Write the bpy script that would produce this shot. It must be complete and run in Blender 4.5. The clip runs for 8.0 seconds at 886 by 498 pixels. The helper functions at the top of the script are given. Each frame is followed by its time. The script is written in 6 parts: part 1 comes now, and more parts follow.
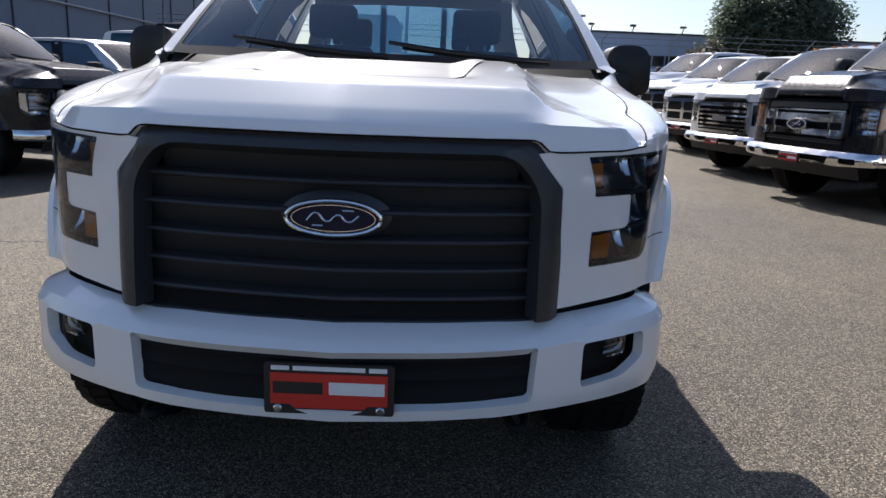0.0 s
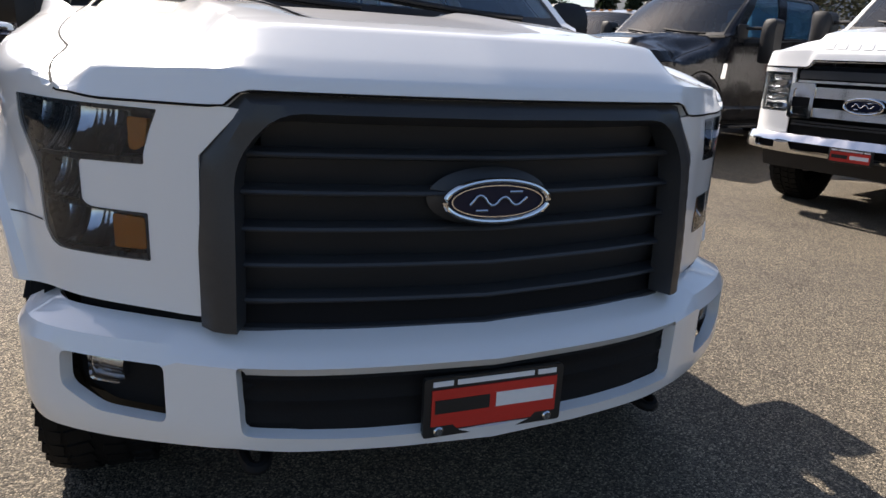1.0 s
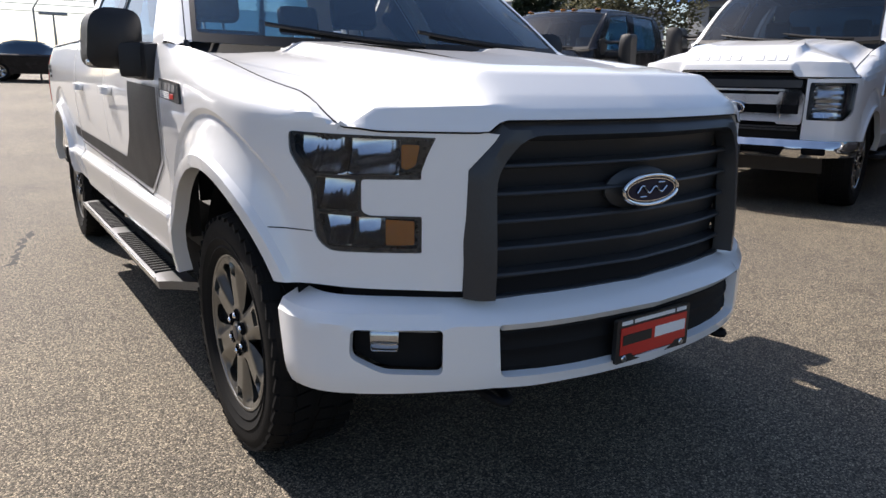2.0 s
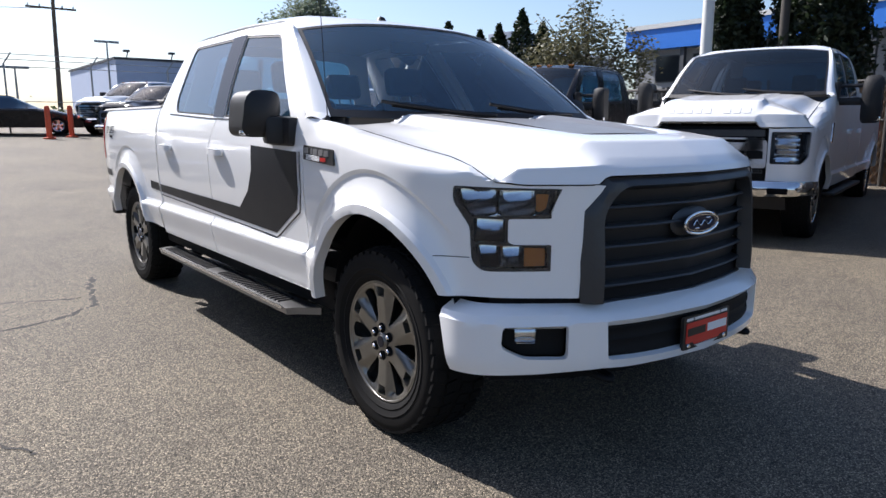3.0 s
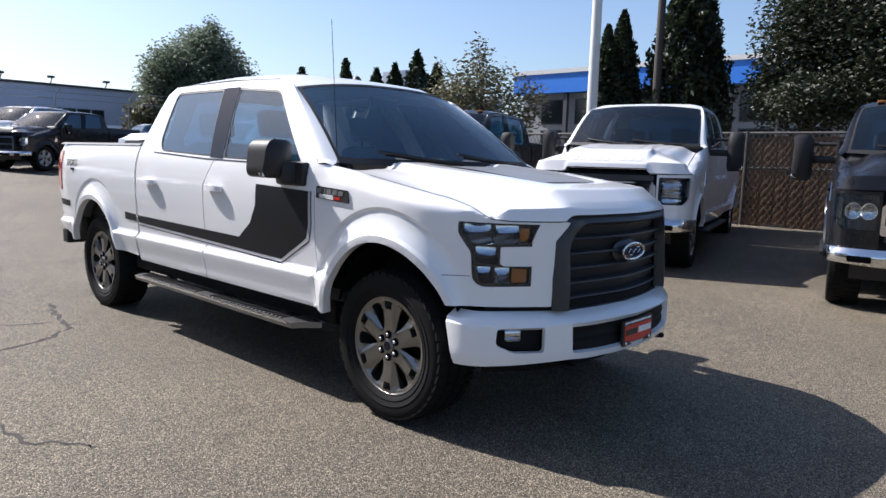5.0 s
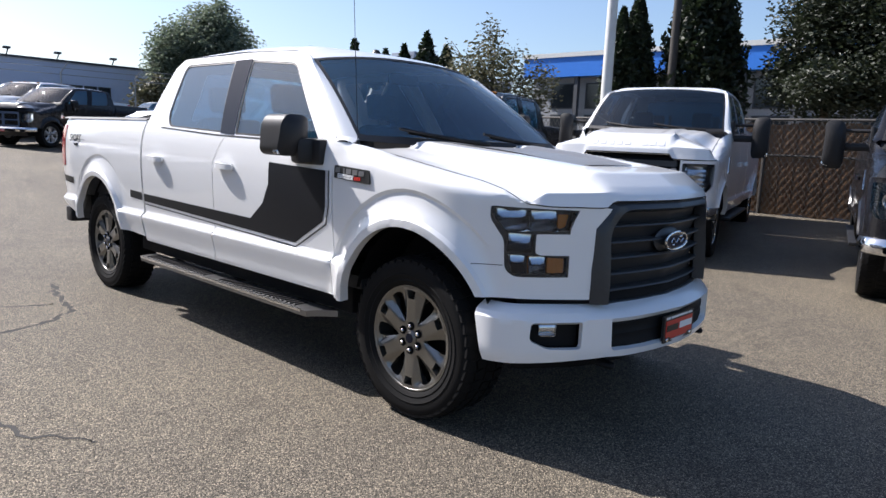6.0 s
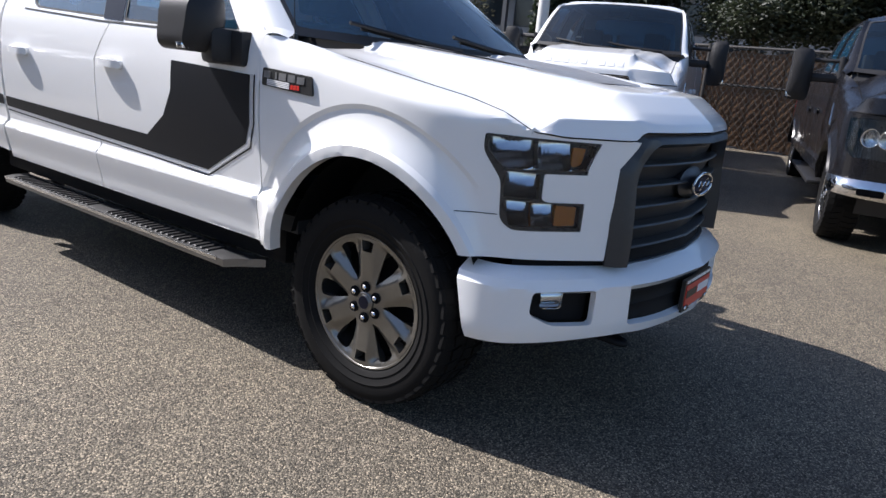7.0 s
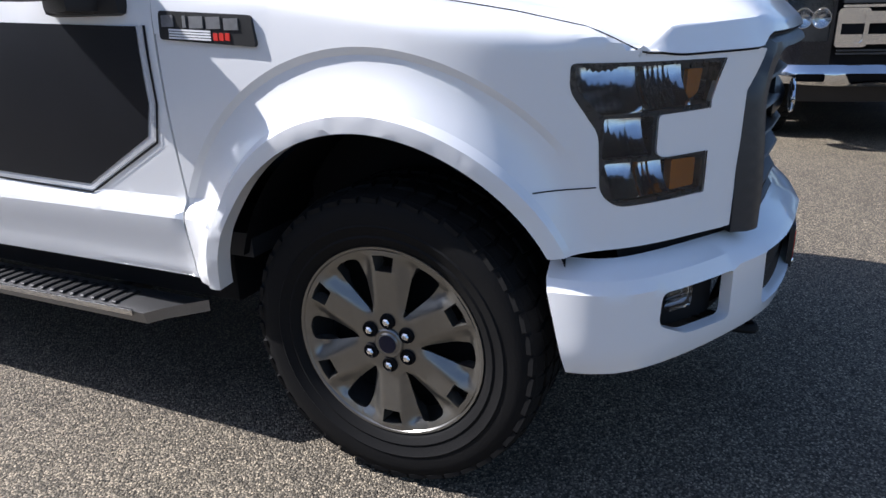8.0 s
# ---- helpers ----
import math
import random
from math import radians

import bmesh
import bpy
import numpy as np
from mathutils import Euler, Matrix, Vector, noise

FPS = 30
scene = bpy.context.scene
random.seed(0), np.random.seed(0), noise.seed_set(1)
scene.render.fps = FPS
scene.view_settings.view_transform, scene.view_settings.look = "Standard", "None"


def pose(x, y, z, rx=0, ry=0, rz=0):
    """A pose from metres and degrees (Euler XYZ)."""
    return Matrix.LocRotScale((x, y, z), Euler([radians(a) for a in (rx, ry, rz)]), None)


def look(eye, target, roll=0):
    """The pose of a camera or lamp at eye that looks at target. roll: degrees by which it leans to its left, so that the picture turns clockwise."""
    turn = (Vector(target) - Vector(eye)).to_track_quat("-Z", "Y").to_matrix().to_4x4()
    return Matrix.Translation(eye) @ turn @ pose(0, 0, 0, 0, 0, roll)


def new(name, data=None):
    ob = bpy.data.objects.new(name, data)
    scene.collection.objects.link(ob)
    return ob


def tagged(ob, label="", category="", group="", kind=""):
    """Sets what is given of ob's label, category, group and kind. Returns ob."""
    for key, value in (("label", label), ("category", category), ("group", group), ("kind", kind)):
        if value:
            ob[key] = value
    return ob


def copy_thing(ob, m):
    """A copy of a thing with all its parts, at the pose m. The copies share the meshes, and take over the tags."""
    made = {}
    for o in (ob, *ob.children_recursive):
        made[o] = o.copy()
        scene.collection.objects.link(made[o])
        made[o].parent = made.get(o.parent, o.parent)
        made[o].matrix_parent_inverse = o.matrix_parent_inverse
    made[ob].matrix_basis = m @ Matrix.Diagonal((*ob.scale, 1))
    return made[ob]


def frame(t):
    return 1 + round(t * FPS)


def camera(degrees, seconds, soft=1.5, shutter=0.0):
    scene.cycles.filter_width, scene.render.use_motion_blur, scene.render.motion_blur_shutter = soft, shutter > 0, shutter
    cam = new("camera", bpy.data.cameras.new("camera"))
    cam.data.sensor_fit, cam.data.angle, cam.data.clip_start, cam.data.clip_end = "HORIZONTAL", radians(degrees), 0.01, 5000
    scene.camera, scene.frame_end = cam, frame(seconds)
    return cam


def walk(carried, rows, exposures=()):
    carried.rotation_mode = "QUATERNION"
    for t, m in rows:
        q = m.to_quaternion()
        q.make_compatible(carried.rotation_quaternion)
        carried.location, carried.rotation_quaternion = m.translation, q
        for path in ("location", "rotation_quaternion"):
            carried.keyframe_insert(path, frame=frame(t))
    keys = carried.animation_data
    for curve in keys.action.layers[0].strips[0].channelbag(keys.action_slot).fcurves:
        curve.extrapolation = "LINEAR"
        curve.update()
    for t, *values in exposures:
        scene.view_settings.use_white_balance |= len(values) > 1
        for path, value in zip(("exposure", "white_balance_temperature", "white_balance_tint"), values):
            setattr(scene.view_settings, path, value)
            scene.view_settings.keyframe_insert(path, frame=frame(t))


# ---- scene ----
cam = camera(65.4, 8.0)
PATH = [
    (0, (0.253, -2.472, 1.233), (0.264, -0.524, 0.778), 2.4),
    (0.5, (-0.198, -2.285, 1.204), (0.177, -0.393, 0.675), 3.0),
    (1, (-0.594, -2.09, 1.193), (0.112, -0.297, 0.658), 2.9),
    (1.5, (-1.079, -2.029, 1.227), (-0.077, -0.365, 0.752), 1.2),
    (2, (-1.573, -2.132, 1.222), (-0.478, -0.531, 0.738), 0.8),
    (2.2, (-1.771, -2.181, 1.244), (-0.619, -0.608, 0.801), 1.1),
    (3.3, (-2.655, -2.435, 1.334), (-1.409, -0.902, 1.021), -0.1),
    (3.5, (-2.802, -2.492, 1.357), (-1.493, -1.002, 1.092), 0.4),
    (4, (-3.145, -2.52, 1.342), (-1.698, -1.167, 1.069), 1.5),
    (4.2, (-3.236, -2.556, 1.354), (-1.791, -1.195, 1.109), 2.3),
    (5.3, (-3.303, -2.563, 1.37), (-1.848, -1.217, 1.105), 1.3),
    (5.5, (-3.277, -2.543, 1.364), (-1.853, -1.169, 1.08), 0.8),
    (6, (-3.19, -2.31, 1.343), (-1.747, -0.96, 1.037), 2.5),
    (6.5, (-3.024, -1.997, 1.321), (-1.51, -0.745, 0.95), 3.8),
    (7, (-2.73, -1.63, 1.283), (-1.162, -0.504, 0.763), 5.4),
    (7.5, (-2.514, -1.194, 1.258), (-0.894, -0.197, 0.639), 4.1),
    (8, (-2.281, -0.778, 1.208), (-0.57, 0.004, 0.531), -1.7),
]

walk(cam, [(t, look(eye, target, roll)) for t, eye, target, roll in PATH],
     exposures=[(t, e, k, 14) for t, e, k in ((0, 0.98, 6400), (0.6, 1.10, 6850), (1.0, 1.2, 7050), (1.5, 1.30, 7000), (2.2, 1.27, 6700), (3.3, 1.15, 6250), (4.2, 1.13, 6250), (5.5, 1.18, 6320), (7.5, 1.25, 6200), (8, 1.27, 6050))])

# ---- daylight ----
SUN = Vector((-0.27, 1.03, 1.0)).normalized()
world = bpy.data.worlds.new("sky")
scene.world = world
world.use_nodes = True
wn = world.node_tree.nodes
sky = wn.new("ShaderNodeTexSky")
sky.sky_type = "NISHITA"
sky.sun_disc = False
sky.sun_elevation = math.asin(SUN.z)
sky.sun_rotation = math.atan2(SUN.x, SUN.y)
sky.air_density, sky.dust_density, sky.ozone_density = 1.0, 1.4, 3.4
wn["Background"].inputs["Strength"].default_value = 0.074
world.node_tree.links.new(sky.outputs[0], wn["Background"].inputs["Color"])
sun = new("sun", bpy.data.lights.new("sun", "SUN"))
sun.data.energy, sun.data.angle, sun.data.color = 4.1, radians(0.53), (1.0, 0.965, 0.91)
sun.matrix_world = look(SUN * 50, (0, 0, 0))

# ---- materials ----
def nodes_of(name):
    m = bpy.data.materials.new(name)
    m.use_nodes = True
    return m, m.node_tree.nodes, m.node_tree.links, m.node_tree.nodes["Principled BSDF"]


def mat(name, color, rough=0.5, metal=0.0, coat=0.0, vary=0.12, scale=6.0, fine=90.0, bump=0.0, spec=0.5, dust=0.0, rvary=0.12):
    """A surface with variation at two scales: broad wear and fine grain."""
    m, n, l, b = nodes_of(name)
    tc = n.new("ShaderNodeTexCoord")
    big, small = n.new("ShaderNodeTexNoise"), n.new("ShaderNodeTexNoise")
    big.inputs["Scale"].default_value, small.inputs["Scale"].default_value = scale, fine
    big.inputs["Detail"].default_value, small.inputs["Detail"].default_value = 5, 2
    for t in (big, small):
        l.new(tc.outputs["Object"], t.inputs["Vector"])
    add = n.new("ShaderNodeMath")
    add.operation = "ADD"
    l.new(big.outputs["Fac"], add.inputs[0])
    l.new(small.outputs["Fac"], add.inputs[1])
    ramp = n.new("ShaderNodeMapRange")
    ramp.inputs["From Min"].default_value, ramp.inputs["From Max"].default_value = 0.6, 1.4
    l.new(add.outputs[0], ramp.inputs["Value"])
    mix = n.new("ShaderNodeMix")
    mix.data_type = "RGBA"
    c = Vector(color)
    tint = Vector((0.33, 0.29, 0.23))
    lo, hi = c * (1 - vary), c * (1 + vary)
    if dust:
        hi = c.lerp(tint, dust)
    mix.inputs[6].default_value = (*[max(0, v) for v in lo], 1)
    mix.inputs[7].default_value = (*[min(0.9, v) for v in hi], 1)
    l.new(ramp.outputs[0], mix.inputs["Factor"])
    l.new(mix.outputs[2], b.inputs["Base Color"])
    rr = n.new("ShaderNodeMapRange")
    rr.inputs["To Min"].default_value, rr.inputs["To Max"].default_value = max(0.02, rough * (1 - rvary)), min(1, rough * (1 + rvary) + dust * 0.3)
    l.new(ramp.outputs[0], rr.inputs["Value"])
    l.new(rr.outputs[0], b.inputs["Roughness"])
    b.inputs["Metallic"].default_value = metal
    b.inputs["Specular IOR Level"].default_value = spec
    b.inputs["Coat Weight"].default_value, b.inputs["Coat Roughness"].default_value = coat, 0.04
    if bump:
        bp = n.new("ShaderNodeBump")
        bp.inputs["Strength"].default_value, bp.inputs["Distance"].default_value = bump, 0.004
        l.new(add.outputs[0], bp.inputs["Height"])
        l.new(bp.outputs[0], b.inputs["Normal"])
    return m


def glass(name, tint, rough=0.01, haze=0.03, ior=1.52):
    """A thin pane: tinted see-through with a clear reflection by Fresnel."""
    m, n, l, b = nodes_of(name)
    tr, gl, mx, fr = n.new("ShaderNodeBsdfTransparent"), n.new("ShaderNodeBsdfGlossy"), n.new("ShaderNodeMixShader"), n.new("ShaderNodeFresnel")
    tr.inputs["Color"].default_value = (*tint, 1)
    gl.inputs["Roughness"].default_value = rough
    fr.inputs["IOR"].default_value = ior
    l.new(fr.outputs[0], mx.inputs[0])
    # a thin dust film, coloured blue to paint in sky reflection and glare
    film, sky_film = n.new("ShaderNodeMixShader"), n.new("ShaderNodeBsdfTranslucent")
    sky_film.inputs["Color"].default_value = (0.10, 0.34, 0.62, 1)
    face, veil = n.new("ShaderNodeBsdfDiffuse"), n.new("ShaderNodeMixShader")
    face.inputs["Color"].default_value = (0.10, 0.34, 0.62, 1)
    l.new(sky_film.outputs[0], veil.inputs[1])
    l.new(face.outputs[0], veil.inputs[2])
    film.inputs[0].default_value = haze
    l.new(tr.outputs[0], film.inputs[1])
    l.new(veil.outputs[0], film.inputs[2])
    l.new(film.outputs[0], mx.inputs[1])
    l.new(gl.outputs[0], mx.inputs[2])
    l.new(mx.outputs[0], n["Material Output"].inputs["Surface"])
    return m


def asphalt():
    """Worn asphalt: exposed aggregate of two sizes, patches of wear, oil and dust."""
    m, n, l, b = nodes_of("worn_asphalt")
    tc = n.new("ShaderNodeTexCoord")

    def noise_tex(scale, detail, rough=0.5):
        t = n.new("ShaderNodeTexNoise")
        t.inputs["Scale"].default_value, t.inputs["Detail"].default_value, t.inputs["Roughness"].default_value = scale, detail, rough
        l.new(tc.outputs["Object"], t.inputs["Vector"])
        return t

    def stones(scale):
        v = n.new("ShaderNodeTexVoronoi")
        v.inputs["Scale"].default_value = scale
        l.new(tc.outputs["Object"], v.inputs["Vector"])
        return v

    def ramp(src, pts):
        r = n.new("ShaderNodeValToRGB")
        r.color_ramp.elements[0].position, r.color_ramp.elements[0].color = pts[0][0], (*pts[0][1], 1)
        r.color_ramp.elements[1].position, r.color_ramp.elements[1].color = pts[1][0], (*pts[1][1], 1)
        for p, c in pts[2:]:
            e = r.color_ramp.elements.new(p)
            e.color = (*c, 1)
        l.new(src, r.inputs[0])
        return r

    def mixer(kind, fac, a, c):
        x = n.new("ShaderNodeMix")
        x.data_type, x.blend_type = "RGBA", kind
        x.inputs["Factor"].default_value = fac
        l.new(a, x.inputs[6])
        l.new(c, x.inputs[7])
        return x.outputs[2]

    st, st2 = stones(172), stones(340)
    sep = n.new("ShaderNodeSeparateColor")
    l.new(st.outputs["Color"], sep.inputs[0])
    stone_col = ramp(sep.outputs[0], [(0.0, (0.050, 0.045, 0.037)), (1.0, (0.52, 0.445, 0.335)), (0.45, (0.144, 0.127, 0.099)), (0.80, (0.270, 0.236, 0.184))])
    gap = ramp(st.outputs["Distance"], [(0.35, (1, 1, 1)), (0.75, (0.5, 0.5, 0.51))])
    fine = ramp(st2.outputs["Distance"], [(0.2, (1.1, 1.1, 1.1)), (0.8, (0.72, 0.72, 0.72))])
    wear = ramp(noise_tex(0.35, 6, 0.62).outputs["Fac"], [(0.35, (0.82, 0.8, 0.8)), (0.68, (1.16, 1.12, 1.04))])
    stain = ramp(noise_tex(1.7, 7, 0.7).outputs["Fac"], [(0.28, (0.6, 0.59, 0.6)), (0.46, (1, 1, 1))])
    col = mixer("MULTIPLY", 1.0, stone_col.outputs[0], gap.outputs[0])
    col = mixer("MULTIPLY", 1.0, col, fine.outputs[0])
    col = mixer("MULTIPLY", 1.0, col, wear.outputs[0])
    col = mixer("MULTIPLY", 0.8, col, stain.outputs[0])
    l.new(col, b.inputs["Base Color"])
    b.inputs["Roughness"].default_value = 0.72
    b.inputs["Specular IOR Level"].default_value = 0.24
    bp = n.new("ShaderNodeBump")
    bp.inputs["Strength"].default_value, bp.inputs["Distance"].default_value = 0.9, 0.006
    bp.invert = True
    l.new(st.outputs["Distance"], bp.inputs["Height"])
    l.new(bp.outputs[0], b.inputs["Normal"])
    return m


def leaf_mat(name, dark, light, thin=0.3):
    m, n, l, b = nodes_of(name)
    g = n.new("ShaderNodeNewGeometry")
    mix = n.new("ShaderNodeMix")
    mix.data_type = "RGBA"
    mix.inputs[6].default_value, mix.inputs[7].default_value = (*dark, 1), (*light, 1)
    l.new(g.outputs["Random Per Island"], mix.inputs["Factor"])
    l.new(mix.outputs[2], b.inputs["Base Color"])
    b.inputs["Roughness"].default_value = 0.55
    tr = n.new("ShaderNodeBsdfTranslucent")
    l.new(mix.outputs[2], tr.inputs["Color"])
    ms = n.new("ShaderNodeMixShader")
    ms.inputs[0].default_value = thin
    l.new(b.outputs[0], ms.inputs[1])
    l.new(tr.outputs[0], ms.inputs[2])
    l.new(ms.outputs[0], n["Material Output"].inputs["Surface"])
    return m


ASPHALT = asphalt()
WHITE = mat("white_paint", (0.80, 0.80, 0.80), 0.32, coat=0.9, vary=0.02, scale=2.5, fine=60, dust=0.02)
BLACK_PAINT = mat("black_paint", (0.008, 0.008, 0.010), 0.26, coat=0.2, vary=0.2, dust=0.004, spec=0.25)
NAVY_PAINT = mat("dark_blue_paint", (0.016, 0.020, 0.038), 0.28, coat=1.0, vary=0.2, dust=0.03)
SILVER_PAINT = mat("silver_paint", (0.55, 0.56, 0.57), 0.35, metal=0.5, coat=0.8, vary=0.05)
GREY_PAINT = mat("grey_paint", (0.16, 0.17, 0.18), 0.35, metal=0.4, coat=0.8, vary=0.08)
PLASTIC = mat("black_plastic", (0.013, 0.013, 0.015), 0.5, spec=0.35, vary=0.2, bump=0.15, fine=300, dust=0.02)
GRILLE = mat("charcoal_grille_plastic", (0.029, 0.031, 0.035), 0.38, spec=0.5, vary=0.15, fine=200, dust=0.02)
GLOSS_BLACK = mat("gloss_black_trim", (0.010, 0.012, 0.018), 0.09, vary=0.15, spec=0.12)
# darker copy of the grille plastic: shade painted into the down-turned slat faces
SLAT_SHADE = mat("charcoal_slat_plastic", (0.019, 0.0203, 0.023), 0.5, vary=0.2, spec=0.35, fine=220)
GRILLE_DARK = mat("dark_mesh_plastic", (0.008, 0.008, 0.009), 0.7, vary=0.2, spec=0.12)
MATT_BLACK = mat("matt_black_plastic", (0.009, 0.0092, 0.010), 0.66, vary=0.25, spec=0.15, bump=0.1, fine=220)
RUBBER = mat("tyre_rubber", (0.007, 0.007, 0.0075), 0.72, vary=0.25, bump=0.15, fine=160, dust=0.008, spec=0.14)
BOARD = mat("brushed_board_metal", (0.22, 0.22, 0.225), 0.34, metal=0.9, vary=0.12, fine=200)
SATIN = mat("satin_grey_vinyl", (0.16, 0.16, 0.165), 0.36, vary=0.06, fine=160)
ALLOY = mat("gunmetal_alloy", (0.20, 0.194, 0.180), 0.30, metal=0.85, coat=0.25, vary=0.05, fine=60, rvary=0.04)
BRIGHT_ALLOY = mat("bright_alloy", (0.62, 0.62, 0.62), 0.22, metal=1.0, vary=0.06)
CHROME = mat("chrome", (0.74, 0.74, 0.74), 0.07, metal=1.0, vary=0.03)
STEEL = mat("steel", (0.35, 0.35, 0.35), 0.4, metal=0.9, vary=0.15)
DECAL = mat("charcoal_vinyl_decal", (0.010, 0.011, 0.014), 0.42, vary=0.15, fine=140, spec=0.18)
PINSTRIPE = mat("silver_pinstripe", (0.55, 0.55, 0.56), 0.35, vary=0.05)
CLOTH = mat("dark_cloth", (0.035, 0.034, 0.034), 0.9, vary=0.2, bump=0.3, fine=240)
CABIN = mat("dark_cabin_plastic", (0.03, 0.03, 0.031), 0.7, vary=0.15)
HEADLINER = mat("grey_headliner", (0.30, 0.29, 0.27), 0.95, vary=0.08)
LAMP_DARK = mat("lamp_housing", (0.018, 0.018, 0.020), 0.28, vary=0.2)
REFLECTOR = mat("lamp_reflector", (0.72, 0.73, 0.75), 0.12, metal=1.0, vary=0.05)
AMBER = mat("amber_lens", (0.44, 0.14, 0.012), 0.2, coat=0.6, vary=0.1)
REDLENS = mat("red_lens", (0.42, 0.012, 0.015), 0.2, coat=0.7, vary=0.1)
PLATE_RED = mat("red_plate_enamel", (0.56, 0.03, 0.02), 0.4, vary=0.06)
PLATE_WHITE = mat("white_lettering", (0.75, 0.75, 0.75), 0.45, vary=0.04)
PLATE_BLACK = mat("black_plate_plastic", (0.014, 0.014, 0.014), 0.45, vary=0.15)
OVAL_BLUE = mat("deep_blue_enamel", (0.004, 0.007, 0.026), 0.3, coat=0.15, vary=0.1, spec=0.2)
# haze sets how much painted blue sky veil each pane carries
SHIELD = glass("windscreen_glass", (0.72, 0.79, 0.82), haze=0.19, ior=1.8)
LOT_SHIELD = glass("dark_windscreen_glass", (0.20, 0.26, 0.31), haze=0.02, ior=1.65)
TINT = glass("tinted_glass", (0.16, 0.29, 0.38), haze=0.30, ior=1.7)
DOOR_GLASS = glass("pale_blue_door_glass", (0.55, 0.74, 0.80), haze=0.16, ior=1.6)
LENS = glass("clear_lens", (0.86, 0.88, 0.9), haze=0.02)
# ---- mesh helpers ----
from mathutils.geometry import delaunay_2d_cdt


def part(name, bm, material, parent=None, label="", sharp=32, kind="", category="", group=""):
    """Links a bmesh as one mesh object."""
    me = bpy.data.meshes.new(name)
    bm.to_mesh(me)
    bm.free()
    me.shade_smooth()
    me.set_sharp_from_angle(angle=radians(sharp))
    me.materials.append(material)
    ob = new(name, me)
    ob.parent = parent
    return tagged(ob, label, category, group, kind)


def share(name, ob, parent, label=""):
    """Another object on the same mesh."""
    o = new(name, ob.data)
    o.parent = parent
    return tagged(o, label)


def thing(name, m, label, category, group="", kind=""):
    e = new(name)
    e.empty_display_size = 0.2
    e.matrix_world = m
    return tagged(e, label, category, group, kind)


def lerp(a, b, t):
    return a + (b - a) * t


def smooth(a, b, x):
    t = min(1.0, max(0.0, (x - a) / (b - a)))
    return t * t * (3 - 2 * t)


def interp(x, pts):
    return float(np.interp(x, [p[0] for p in pts], [p[1] for p in pts]))


def rounded(poly, r, seg=4):
    """A polygon with its corners rounded off; r is a radius or one for each corner."""
    out, n = [], len(poly)
    for i, p in enumerate(poly):
        rr = r[i] if isinstance(r, (list, tuple)) else r
        a, b, c = Vector(poly[i - 1]), Vector(p), Vector(poly[(i + 1) % n])
        d1, d2 = (a - b), (c - b)
        k = min(rr, d1.length * 0.45, d2.length * 0.45)
        if k < 1e-4:
            out.append(tuple(b))
            continue
        p1, p2 = b + d1.normalized() * k, b + d2.normalized() * k
        for s in range(seg + 1):
            t = s / seg
            out.append(tuple(p1 * (1 - t) ** 2 + b * 2 * t * (1 - t) + p2 * t * t))
    return out


def resample(poly, step):
    out, n = [], len(poly)
    for i in range(n):
        a, b = Vector(poly[i]), Vector(poly[(i + 1) % n])
        k = max(1, math.ceil((b - a).length / step))
        out += [tuple(a.lerp(b, j / k)) for j in range(k)]
    return out


def inside(pts, poly):
    x, y = pts[:, 0], pts[:, 1]
    hit = np.zeros(len(pts), bool)
    for (x1, y1), (x2, y2) in zip(poly, poly[1:] + poly[:1]):
        if y1 != y2:
            hit ^= ((y1 > y) != (y2 > y)) & (x < (x2 - x1) * (y - y1) / (y2 - y1) + x1)
    return hit


